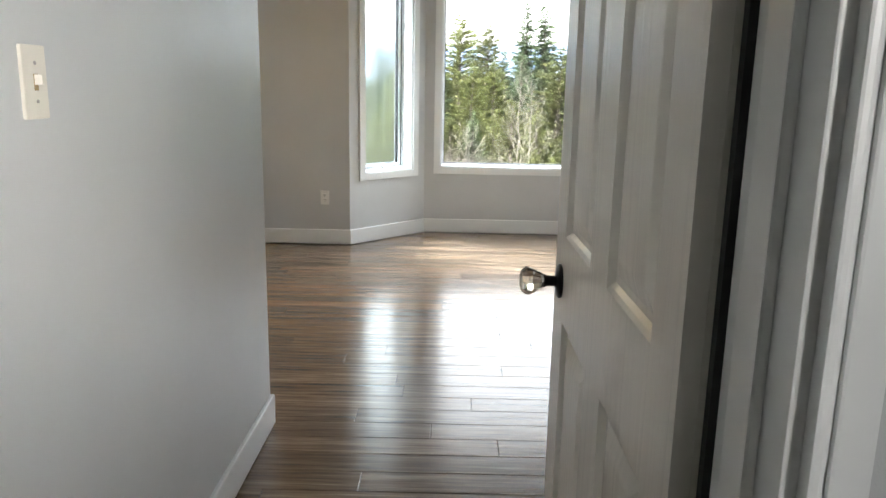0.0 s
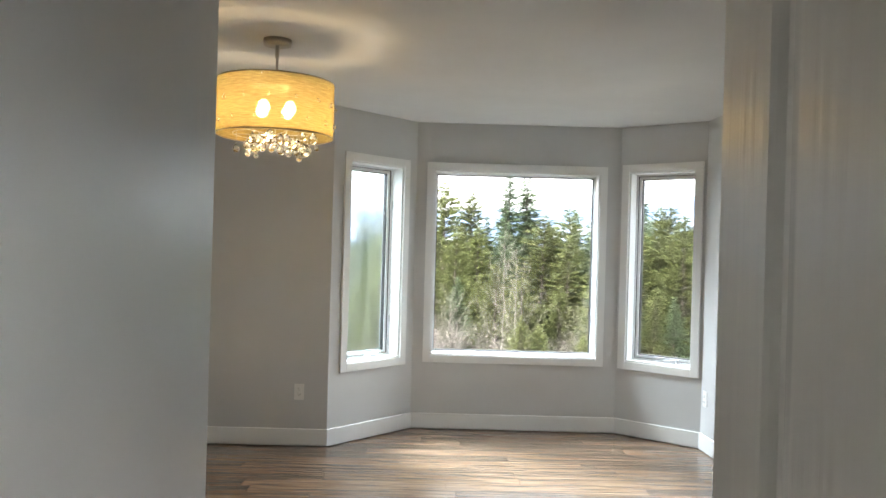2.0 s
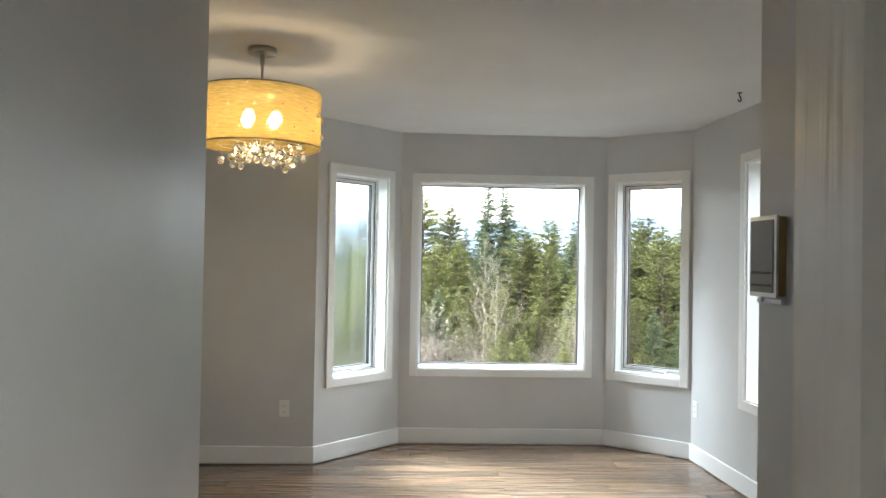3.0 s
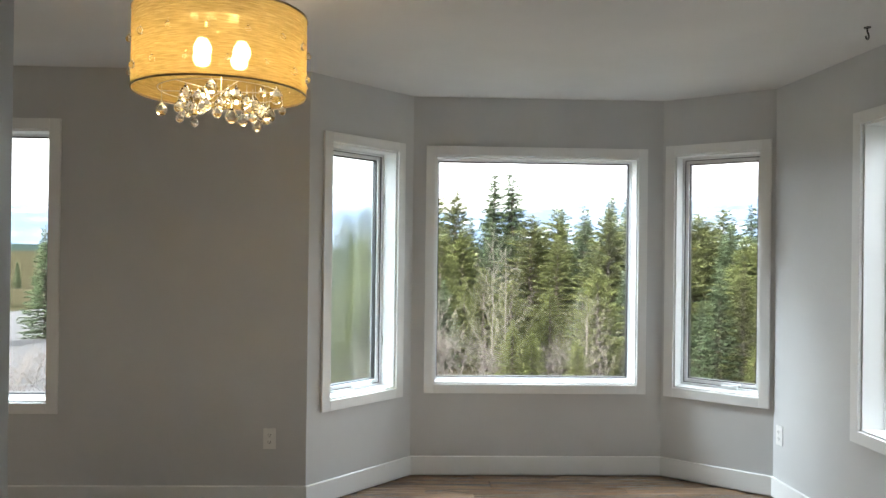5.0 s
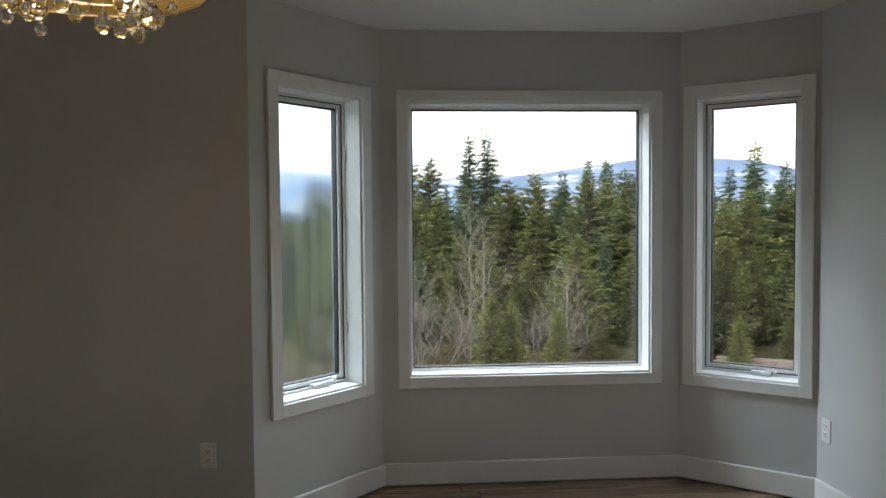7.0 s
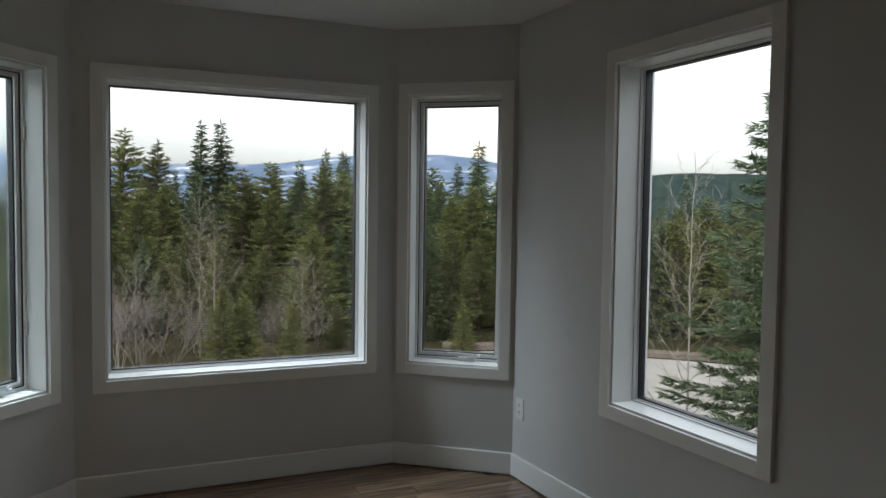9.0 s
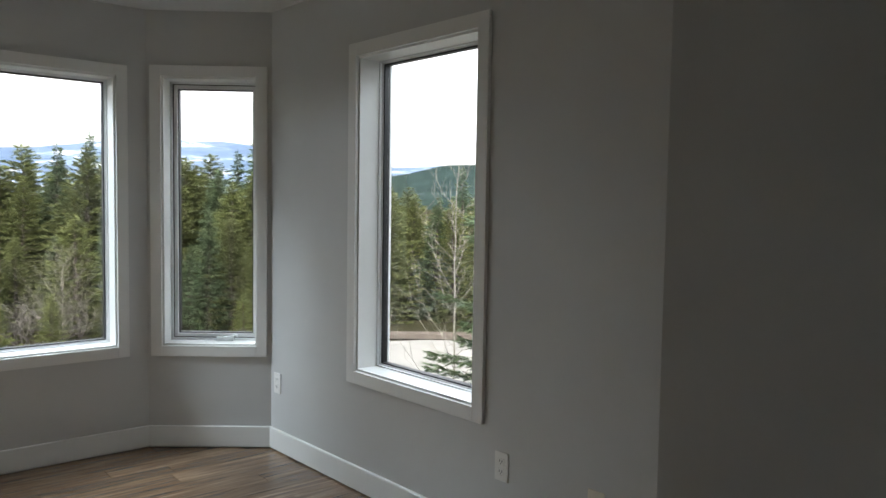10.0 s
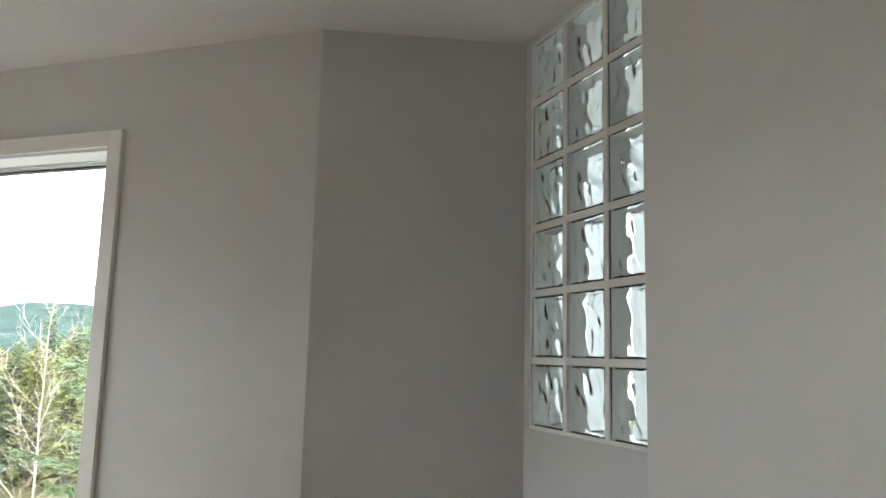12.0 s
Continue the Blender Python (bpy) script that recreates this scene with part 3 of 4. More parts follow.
# ---------------------------------------------------------------- wall plates
def outlet(m, label):
    ob = thing("electrical_outlet", m, label, "outlet", "duplex outlets")
    part("plate", boxed(-0.035, 0.035, -0.006, 0, -0.057, 0.057, 0.003), WHITE_PLASTIC, ob)
    for z in (-0.02, 0.02):
        face = part("socket", boxed(-0.016, 0.016, -0.0085, -0.004, z - 0.0135, z + 0.0135, 0.004), WHITE_PLASTIC, ob)
        for x in (-0.0065, 0.0065):
            part("slot", boxed(x - 0.0013, x + 0.0013, -0.0092, -0.008, z - 0.001, z + 0.008), DARK, face)
        part("ground_hole", boxed(-0.0022, 0.0022, -0.0092, -0.008, z - 0.009, z - 0.005), DARK, face)
    return ob


first = outlet(wall_matrix("W", 4.2 - 0.863, 0.387), "white duplex outlet on the grey wall")
copy_thing(first, wall_matrix("C", 0.075, 0.387))
copy_thing(first, wall_matrix("C", 1.797, 0.385))


def jack_plate():
    ob = thing("cable_jack", wall_matrix("C", 2.245, 0.365), "ivory cable jack plate low on the wall", "wall plate")
    part("plate", boxed(-0.035, 0.035, -0.006, 0, -0.057, 0.057, 0.003), IVORY, ob)
    bm = bmesh.new()
    bar(bm, (0, -0.012, 0), (0, -0.005, 0), 0.005, 10)
    part("connector", bm, STEEL, ob)


jack_plate()


def light_switch():
    ob = thing("light_switch", wall_matrix("T", 6.01 - 5.424, 1.278), "ivory toggle light switch on the entry wall", "light switch")
    part("plate", boxed(-0.035, 0.035, -0.007, 0, -0.058, 0.058, 0.004), IVORY, ob)
    tg = bmesh.new()
    box(tg, -0.0045, 0.0045, -0.02, -0.004, -0.004, 0.012, 0.002)
    part("toggle", tg, IVORY, ob)
    part("toggle_slot", boxed(-0.006, 0.006, -0.0076, -0.006, -0.013, 0.013), GOLD_BROWN, ob)
    for z in (-0.03, 0.03):
        sc = bmesh.new()
        bar(sc, (0, -0.0085, z), (0, -0.006, z), 0.003, 10)
        part("screw", sc, STEEL, ob)


light_switch()


def thermostat():
    """A wall control: gold-brown body, silver rim and a dark glassy front with two slots."""
    p, q, u, n = wall_axes("R")
    ob = thing("thermostat", wall_matrix("R", 0.006, 1.455), "gold-brown thermostat with silver-rimmed dark front", "thermostat")
    w, h, d = 0.105, 0.152, 0.016
    part("body", boxed(0, w, -d, 0, -h / 2, h / 2, 0.004), GOLD_BROWN, ob)
    part("rim", boxed(-0.003, w + 0.003, -d - 0.006, -d, -h / 2 - 0.003, h / 2 + 0.003, 0.003), ALUMINIUM, ob)
    glossy = plain("dark_glossy_front", (0.34, 0.35, 0.36), 0.18, 0.7)
    part("front", boxed(0.006, w - 0.006, -d - 0.008, -d - 0.005, -h / 2 + 0.006, h / 2 - 0.006, 0.001), glossy, ob)
    for z in (-0.032, -0.056):
        part("slot", boxed(0.014, w - 0.014, -d - 0.0095, -d - 0.0075, z - 0.002, z + 0.002), DARK, ob)
    br = bmesh.new()
    box(br, 0.01, w + 0.004, -0.012, -0.001, -h / 2 - 0.016, -h / 2 - 0.006, 0.002)
    part("bracket", br, ALUMINIUM, ob)
    bm = boxed(0.03, 0.04, -0.018, -0.010, -h / 2 - 0.014, -h / 2 + 0.002, 0.002)
    part("clip", bm, ALUMINIUM, ob)


thermostat()


def ceiling_hook():
    ob = thing("ceiling_hook", pose(1.889, -1.646, H, 0, 0, 35), "small dark metal plant hook in the ceiling", "hook")
    bm = bmesh.new()
    pts = [(0, 0, 0), (0, 0, -0.02), (0.010, 0, -0.026), (0.016, 0, -0.036), (0.012, 0, -0.048), (0, 0, -0.053), (-0.012, 0, -0.048), (-0.015, 0, -0.040)]
    for a, b in zip(pts, pts[1:]):
        bar(bm, a, b, 0.0035, 8)
    part("hook", bm, BRONZE, ob)
    part("base", turned([(0.014, -0.004), (0.014, 0.0)], 16), BRONZE, ob)


ceiling_hook()


# ---------------------------------------------------------------- glass blocks
def glass_blocks():
    ob = thing("glass_block_panel", wall_matrix("K2", GLASS_S[0], GLASS_Z[0]), "panel of wavy clear glass blocks in white mortar", "glass blocks", kind="structure")
    cols, rows = round((GLASS_S[1] - GLASS_S[0]) / BLOCK), round((GLASS_Z[1] - GLASS_Z[0]) / BLOCK)
    joint = 0.011
    bm = bmesh.new()
    for i in range(cols + 1):
        x0, x1 = max(0, i * BLOCK - joint), min(cols * BLOCK, i * BLOCK + joint)
        box(bm, x0, x1, 0.002, 0.088, 0, rows * BLOCK)
    for k in range(rows + 1):
        z0, z1 = max(0, k * BLOCK - joint), min(rows * BLOCK, k * BLOCK + joint)
        for i in range(cols):
            box(bm, i * BLOCK + joint, (i + 1) * BLOCK - joint, 0.0025, 0.0875, z0, z1)
    part("mortar", bm, MORTAR, ob)
    size = BLOCK - 2 * joint
    meshes = []
    for variant in range(4):
        steps = 16
        verts, faces = [], []

        def sheet(depth, wavy, flip, salt):
            base = len(verts)
            for r in range(steps + 1):
                for c in range(steps + 1):
                    fx, fz = c / steps, r / steps
                    rim = min(fx, 1 - fx, fz, 1 - fz)
                    wave = noise.noise((fx * 8.5 + fz * 3.5 + variant * 7.3, fz * 5.5 + variant * 3.1, salt))
                    y = depth + (0.0058 * wave * min(1, rim * 8) if wavy else 0.0)
                    verts.append(((fx - 0.5) * size, y, (fz - 0.5) * size))
            for r in range(steps):
                for c in range(steps):
                    a = base + r * (steps + 1) + c
                    quad = (a, a + 1, a + steps + 2, a + steps + 1)
                    faces.append(quad[::-1] if flip else quad)

        rim = [i for i in range(steps + 1)] + [r * (steps + 1) + steps for r in range(1, steps + 1)] + [steps * (steps + 1) + c for c in range(steps - 1, -1, -1)] + [r * (steps + 1) for r in range(steps - 1, 0, -1)]
        k = (steps + 1) ** 2
        for outer, inner, salt in ((0.006, 0.018, 1.7), (0.074, 0.086, 5.2)):
            base = len(verts)
            sheet(outer, salt > 3, False, salt)
            sheet(inner, salt < 3, True, salt)
            for i, a in enumerate(rim):
                b = rim[(i + 1) % len(rim)]
                faces.append((base + b, base + a, base + a + k, base + b + k))
        me = bpy.data.meshes.new("glass_block")
        me.from_pydata(verts, [], faces)
        me.materials.append(BLOCK_GLASS)
        for p in me.polygons:
            p.use_smooth = len(p.vertices) == 4 and p.area < 0.001
        meshes.append(me)
    rng = random.Random(4)
    for i in range(cols):
        for k in range(rows):
            b = new("glass_block", meshes[rng.randrange(4)])
            b.parent = ob
            b.matrix_local = pose((i + 0.5) * BLOCK, 0, (k + 0.5) * BLOCK, 0, rng.choice((0, 180)), 0)
    return ob


glass_blocks()


# ---------------------------------------------------------------- chandelier
def chandelier():
    ob = thing("chandelier", pose(-0.722, -2.285, 0), "lit gold organza drum chandelier with hanging crystal drops", "ceiling lamp")
    r, z0, z1 = 0.283, 1.965, 2.225
    part("canopy", turned([(0.066, H - 0.028), (0.068, H - 0.024), (0.068, H)], 32), STEEL, ob, "brushed steel canopy", True)
    bm = bmesh.new()
    bar(bm, (0, 0, z1 - 0.03), (0, 0, H - 0.02), 0.007, 12)
    bar(bm, (0, 0, H - 0.09), (0, 0, H - 0.028), 0.010, 12)
    part("stem", bm, STEEL, ob)
    part("shade", turned([(r, z0), (r, z0 + 0.13), (r, z1)], 64, caps=False), SHADE, ob, "sheer gold organza shade", True)
    rim_mat = plain("bronze_rim", (0.10, 0.07, 0.035), 0.4, 0.4)
    for z in (z0, z1):
        part("rim", turned([(r - 0.002, z - 0.0028), (r + 0.002, z - 0.0028), (r + 0.002, z + 0.0028), (r - 0.002, z + 0.0028), (r - 0.002, z - 0.0028)], 64, caps=False), rim_mat, ob, "thin bronze rim")
    bm = bmesh.new()
    for k in range(3):
        a = k * 2 * math.pi / 3 + 0.5
        bar(bm, (0, 0, z1 - 0.012), (r * math.cos(a), r * math.sin(a), z1 - 0.012), 0.0035, 6)
    part("spider", bm, STEEL, ob)
    part("top_plate", turned([(0.165, z1 - 0.035), (0.165, z1 - 0.030)], 40), STEEL, ob)
    part("lower_frame", turned([(0.20, z0 + 0.005), (0.202, z0 + 0.005), (0.202, z0 + 0.007), (0.20, z0 + 0.007), (0.20, z0 + 0.005)], 40, caps=False), STEEL, ob)
    bm = bmesh.new()
    bar(bm, (0, 0, z0 + 0.006), (0, 0, z1 - 0.03), 0.0015, 6)
    for k in range(3):
        a = k * math.pi / 3
        bar(bm, (-0.2 * math.cos(a), -0.2 * math.sin(a), z0 + 0.007), (0.2 * math.cos(a), 0.2 * math.sin(a), z0 + 0.007), 0.0012, 6)
    part("column", bm, STEEL, ob)
    for k in range(4):
        a = k * math.pi / 2 + 1.08
        x, y = 0.088 * math.cos(a), 0.088 * math.sin(a)
        hb = bmesh.new()
        bar(hb, (0, 0, z1 - 0.045), (x, y, z1 - 0.045), 0.005, 8)
        bar(hb, (x, y, z1 - 0.095), (x, y, z1 - 0.035), 0.013, 12)
        holder = part("lamp_holder", hb, STEEL, ob)
        zb = z1 - 0.095
        part("bulb", turned([(0.013, zb), (0.020, zb - 0.010), (0.027, zb - 0.022), (0.030, zb - 0.036), (0.027, zb - 0.050), (0.018, zb - 0.060), (0.004, zb - 0.065)], 20), BULB, holder, "lit warm bulb", True, Matrix.Translation((x, y, 0)))
    # crystal drops: a round bead cut, on thin wires under the frame, and two rings of beads on the shade
    drop = turned([(0.001, 0.027), (0.0028, 0.018), (0.0065, 0.0125), (0.0125, 0.006), (0.0165, -0.002), (0.0165, -0.009), (0.0130, -0.017), (0.007, -0.0225), (0.001, -0.024)], 12)
    me = bpy.data.meshes.new("crystal_drop")
    drop.to_mesh(me)
    drop.free()
    me.materials.append(CRYSTAL)
    rng = random.Random(11)
    for k in range(40):
        rad = 0.205 * math.sqrt(rng.uniform(0.05, 1.0))
        a = k * 2.399963
        zd = z0 - 0.005 - 0.105 * rng.random() * (1.0 - 0.35 * (rad / 0.205) ** 2)
        c = new("crystal_drop", me)
        c.parent = ob
        s = rng.choice((0.8, 1.05, 1.2, 1.35))
        c.matrix_local = pose(rad * math.cos(a), rad * math.sin(a), zd, 0, 0, rng.uniform(0, 360)) @ Matrix.Diagonal((s, s, s, 1))
        wire = bmesh.new()
        bar(wire, (0, 0, 0.022), (0, 0, (z0 + 0.007 - zd) / s), 0.0006, 4)
        part("wire", wire, STEEL, c)
    for k in range(30):
        a = k * math.pi / 7.5 + (0.21 if k >= 15 else 0.0)
        c = new("crystal_drop", me)
        c.parent = ob
        c.matrix_local = pose(0.2885 * math.cos(a), 0.2885 * math.sin(a), z0 + (0.055 if k < 15 else 0.15), 0, 0, k * 31) @ Matrix.Diagonal((0.62, 0.62, 0.62, 1))
    for k in range(4):
        a = k * math.pi / 2 + 1.08
        d = bpy.data.lights.new("bulb_light", "POINT")
        d.energy, d.color, d.shadow_soft_size = 0.29, (1.0, 0.72, 0.39), 0.016
        lamp = new("bulb_light", d)
        lamp.location = (-0.722 + 0.088 * math.cos(a), -2.285 + 0.088 * math.sin(a), z1 - 0.185)
    return ob


chandelier()


# ---------------------------------------------------------------- outside: ground, drive, mountains
GZ = -2.8


def ground():
    bm = bmesh.new()
    rings = [0.0, 6, 12, 20, 30, 45, 70, 120, 250, 600, 1500, 4200]
    steps = 48
    prev = None
    for r in rings:
        ring = []
        for i in range(steps):
            a = 2 * math.pi * i / steps
            x, y = r * math.cos(a), r * math.sin(a)
            z = GZ + (0.25 * noise.noise((x * 0.06, y * 0.06, 3.3)) if r > 10 else 0.0)
            ring.append(bm.verts.new((x, y, z)))
            if r == 0.0:
                break
        if prev:
            for i in range(steps):
                j = (i + 1) % steps
                if len(prev) == 1:
                    bm.faces.new((prev[0], ring[i], ring[j]))
                else:
                    bm.faces.new((prev[i], ring[i], ring[j], prev[j]))
        prev = ring
    bmesh.ops.recalc_face_normals(bm, faces=bm.faces)
    return tagged(link("ground", bm, GROUND), "dry brown grass ground around the house", "ground", kind="structure")


ground()


def drive():
    """A pale gravel yard beside the house with a low timber edge along its far side."""
    bm = bmesh.new()
    pts = []
    for az, d in [(a, 21.0 + 0.25 * math.sin(a)) for a in range(24, 84, 4)] + [(a, 8.5) for a in range(80, 22, -8)]:
        pts.append(bm.verts.new((d * math.sin(radians(az)), -4 + d * math.cos(radians(az)), GZ + 0.32)))
    bm.faces.new(pts)
    bmesh.ops.triangulate(bm, faces=bm.faces)
    bmesh.ops.recalc_face_normals(bm, faces=bm.faces)
    ex = bmesh.ops.extrude_face_region(bm, geom=list(bm.faces))
    bmesh.ops.translate(bm, vec=(0, 0, -0.5), verts=[v for v in ex["geom"] if isinstance(v, bmesh.types.BMVert)])
    bmesh.ops.recalc_face_normals(bm, faces=bm.faces)
    tagged(link("road", bm, GRAVEL), "pale gravel drive beside the forest edge", "drive", kind="structure")
    kb = bmesh.new()
    for a in range(24, 80, 4):
        p0 = Vector((21.15 * math.sin(radians(a)), -4 + 21.15 * math.cos(radians(a)), GZ + 0.42))
        p1 = Vector((21.15 * math.sin(radians(a + 4)), -4 + 21.15 * math.cos(radians(a + 4)), GZ + 0.42))
        bar(kb, p0, p1, 0.13, 6)
    tagged(link("trim", kb, BARK), "low weathered log edging along the drive", "edging", kind="structure")


drive()


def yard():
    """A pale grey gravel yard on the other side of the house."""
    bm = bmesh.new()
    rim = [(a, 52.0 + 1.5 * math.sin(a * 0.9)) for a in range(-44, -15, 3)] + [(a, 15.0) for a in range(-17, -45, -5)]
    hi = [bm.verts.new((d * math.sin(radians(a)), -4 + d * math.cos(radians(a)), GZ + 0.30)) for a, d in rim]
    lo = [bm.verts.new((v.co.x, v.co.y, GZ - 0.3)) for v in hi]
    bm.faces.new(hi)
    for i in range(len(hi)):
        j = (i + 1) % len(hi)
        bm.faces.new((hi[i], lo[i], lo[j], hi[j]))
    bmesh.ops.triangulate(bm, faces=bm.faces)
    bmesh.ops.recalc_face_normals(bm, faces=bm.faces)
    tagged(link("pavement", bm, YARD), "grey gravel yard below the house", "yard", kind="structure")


yard()


def ridge(name, dist, base_el, amp, scale, az0, az1, mat, label, seed, peak=0.0, rise=0.0):
    """A long ridge with spurs, seen far away."""
    verts, faces = [], []
    cols, rows = 160, 10
    for c in range(cols + 1):
        az = radians(az0 + (az1 - az0) * c / cols)
        el = base_el + amp * (noise.fractal((c / cols * scale, seed, 0.0), 1.0, 2.0, 6) + 0.25 * math.sin(c * 0.07 + seed))
        el += peak * math.exp(-(((az0 + (az1 - az0) * c / cols) - 24) / 7) ** 2)
        if rise:
            el *= min(1.0, (az1 - az0) * c / cols / rise)
        top = dist * math.tan(radians(max(el, 0.3)))
        for r in range(rows + 1):
            f = r / rows
            spur = noise.fractal((c / cols * scale * 3, f * 3 + seed, 4.0), 1.0, 2.0, 4)
            d = dist * (0.72 + 0.28 * f) + spur * dist * 0.03 * (1 - f)
            z = GZ - 8 + (top + 8) * f ** 0.85 * (1 + 0.08 * spur * (1 - f))
            verts.append((d * math.sin(az), d * math.cos(az), z))
    for c in range(cols):
        for r in range(rows):
            a = c * (rows + 1) + r
            faces.append((a, a + rows + 1, a + rows + 2, a + 1))
    tagged(add_raw(name, verts, faces, mat, smooth=True), label, "mountain", kind="structure")


ridge("backdrop", 2600, 3.1, 0.9, 9, -75, 100, MOUNTAIN, "far mountain ridge with snow patches, blue from painted haze", 2.7, 1.0)
ridge("backdrop_hill", 700, 3.3, 0.45, 7, 24, 100, HILL, "nearer dark forested hill", 8.1, 0.0, 16.0)
ridge("backdrop_valley", 900, 0.5, 0.3, 7, -75, 24, HILL, "dark forested valley side", 5.3)


# ---------------------------------------------------------------- trees
def tufted(seed, height, radius, whorls, tuft, width, dens, droop, bare=0.05, taper=0.8):
    """Trunk and crown data of a conifer: whorls of limbs that carry many small needle sprays."""
    rng = random.Random(seed)
    tv, tf = [], []

    def limb(p, q, r0, r1):
        d = (q - p).normalized()
        s = d.orthogonal().normalized()
        t = d.cross(s)
        b = len(tv)
        for o, r in ((p, r0), (q, r1)):
            for k in range(5):
                a = 2 * math.pi * k / 5
                tv.append(tuple(o + (s * math.cos(a) + t * math.sin(a)) * r))
        for k in range(5):
            j = (k + 1) % 5
            tf.append((b + k, b + j, b + 5 + j, b + 5 + k))

    last = Vector((0, 0, -0.3))
    lean = Vector((rng.uniform(-0.02, 0.02), rng.uniform(-0.02, 0.02), 0))
    for i in range(1, 9):
        f = i / 8
        nxt = lean * height * f + Vector((rng.uniform(-0.02, 0.02), rng.uniform(-0.02, 0.02), height * f))
        limb(last, nxt, 0.018 * height * (1.02 - (i - 1) / 8), 0.018 * height * (1.02 - f))
        last = nxt
    cv, cf = [], []

    def spray(p, d, length, w):
        up = Vector((rng.gauss(0, 0.5), rng.gauss(0, 0.5), 1)).normalized()
        side = d.cross(up)
        if side.length < 1e-3:
            return
        side.normalize()
        nor = side.cross(d)
        roll = rng.uniform(-0.9, 0.9)
        for axis in ((side * math.cos(roll) + nor * math.sin(roll)),):
            b = len(cv)
            for v in (p - axis * w, p + axis * w, p + d * length):
                cv.append(tuple(v))
            cf.append((b, b + 1, b + 2))

    for i in range(whorls):
        f = bare + (1 - bare) * (i / whorls) ** 0.95
        z = height * f
        reach = radius * ((1 - f) ** taper) * (1.0 if f > 0.22 else 0.62 + f * 1.7)
        arms = rng.randint(5, 7) if f < 0.9 else 4
        for k in range(arms):
            a = 2 * math.pi * (k + rng.uniform(-0.35, 0.35)) / arms + i * 1.3
            ln = max(0.12, reach * rng.uniform(0.55, 1.2))
            out = Vector((math.cos(a), math.sin(a), 0))
            rise = rng.uniform(0.05, 0.35) - droop * (1 - f)
            p0 = lean * z + Vector((0, 0, z + rng.uniform(-0.06, 0.06)))
            p1 = p0 + out * ln * 0.6 + Vector((0, 0, rise * ln * 0.5))
            p2 = p0 + out * ln + Vector((0, 0, rise * ln * 0.6 + 0.10 * ln))
            if ln > 0.35:
                limb(p0, p1, 0.006 * height * (1 - f) + 0.006, 0.006)
            m = max(2, int(ln / tuft * dens))
            for j in range(m):
                g = (j + rng.random()) / m
                if g < 0.12 and ln > 0.5:
                    continue
                p = (p0.lerp(p1, g / 0.6) if g < 0.6 else p1.lerp(p2, (g - 0.6) / 0.4))
                turn = rng.choice((-1, 1)) * rng.uniform(0.3, 1.15) * (1 - g * 0.5)
                d = Vector((math.cos(a + turn), math.sin(a + turn), rng.uniform(-0.2, 1.0) - 0.8 * droop)).normalized()
                spray(p + Vector((0, 0, rng.uniform(-0.04, 0.05))), d, tuft * rng.uniform(0.7, 1.5), width * rng.uniform(0.7, 1.3))
    for k in range(8):
        spray(last - Vector((0, 0, 0.1 * k * tuft)), Vector((rng.gauss(0, 0.25), rng.gauss(0, 0.25), 1)).normalized(), tuft * 1.1, width * 0.5)
    return tv, tf, cv, cf


def conifer(seed, needles, label, group, *args):
    tv, tf, cv, cf = tufted(seed, *args)
    ob = thing("conifer_tree", pose(0, 0, 0), label, "tree", group)
    add_raw("trunk", tv, tf, BARK, ob)
    add_raw("crown", cv, cf, needles, ob)
    return ob


def twiggy(seed, height, stems, spread, mat, label, name, group, thick=0.016, depth=4, forks=3):
    """A leafless shrub or small tree of forking stems."""
    rng = random.Random(seed)
    verts, faces = [], []

    def stick(p, q, r0, r1):
        d = (q - p).normalized()
        s = d.orthogonal().normalized()
        t = d.cross(s)
        b = len(verts)
        for o, r in ((p, r0), (q, r1)):
            for k in range(3):
                a = 2 * math.pi * k / 3
                verts.append(tuple(o + (s * math.cos(a) + t * math.sin(a)) * r))
        for k in range(3):
            j = (k + 1) % 3
            faces.append((b + k, b + j, b + 3 + j, b + 3 + k))

    def grow(p, d, length, r, level):
        bits = 3
        for i in range(bits):
            d = (d + Vector((rng.gauss(0, 0.06), rng.gauss(0, 0.06), rng.gauss(0.05, 0.05)))).normalized()
            q = p + d * length / bits
            stick(p, q, r * (1 - 0.25 * i / bits), r * (1 - 0.25 * (i + 1) / bits))
            p = q
            if level > 0:
                for _ in range(forks if i == bits - 1 else max(1, forks - 1)):
                    side = Vector((rng.gauss(0, 1), rng.gauss(0, 1), rng.uniform(0.1, 0.9))).normalized()
                    grow(p, (d * 0.75 + side * 0.65).normalized(), length * rng.uniform(0.42, 0.66), r * 0.55, level - 1)

    for i in range(stems):
        a = rng.uniform(0, 6.283)
        d = Vector((math.cos(a) * spread, math.sin(a) * spread, 1)).normalized()
        grow(Vector((math.cos(a) * 0.1, math.sin(a) * 0.1, -0.1)), d, height * rng.uniform(0.45, 0.6), thick * rng.uniform(0.7, 1.2), depth - 1)
    ob = thing(name, pose(0, 0, 0), label, "shrub" if name == "bare_shrub" else "tree", group)
    add_raw("stems", verts, faces, mat, ob)
    return ob


def at(az, dist):
    """A spot on the ground by compass angle and distance from the middle of the room."""
    return dist * math.sin(radians(az)), -4.2 + dist * math.cos(radians(az))


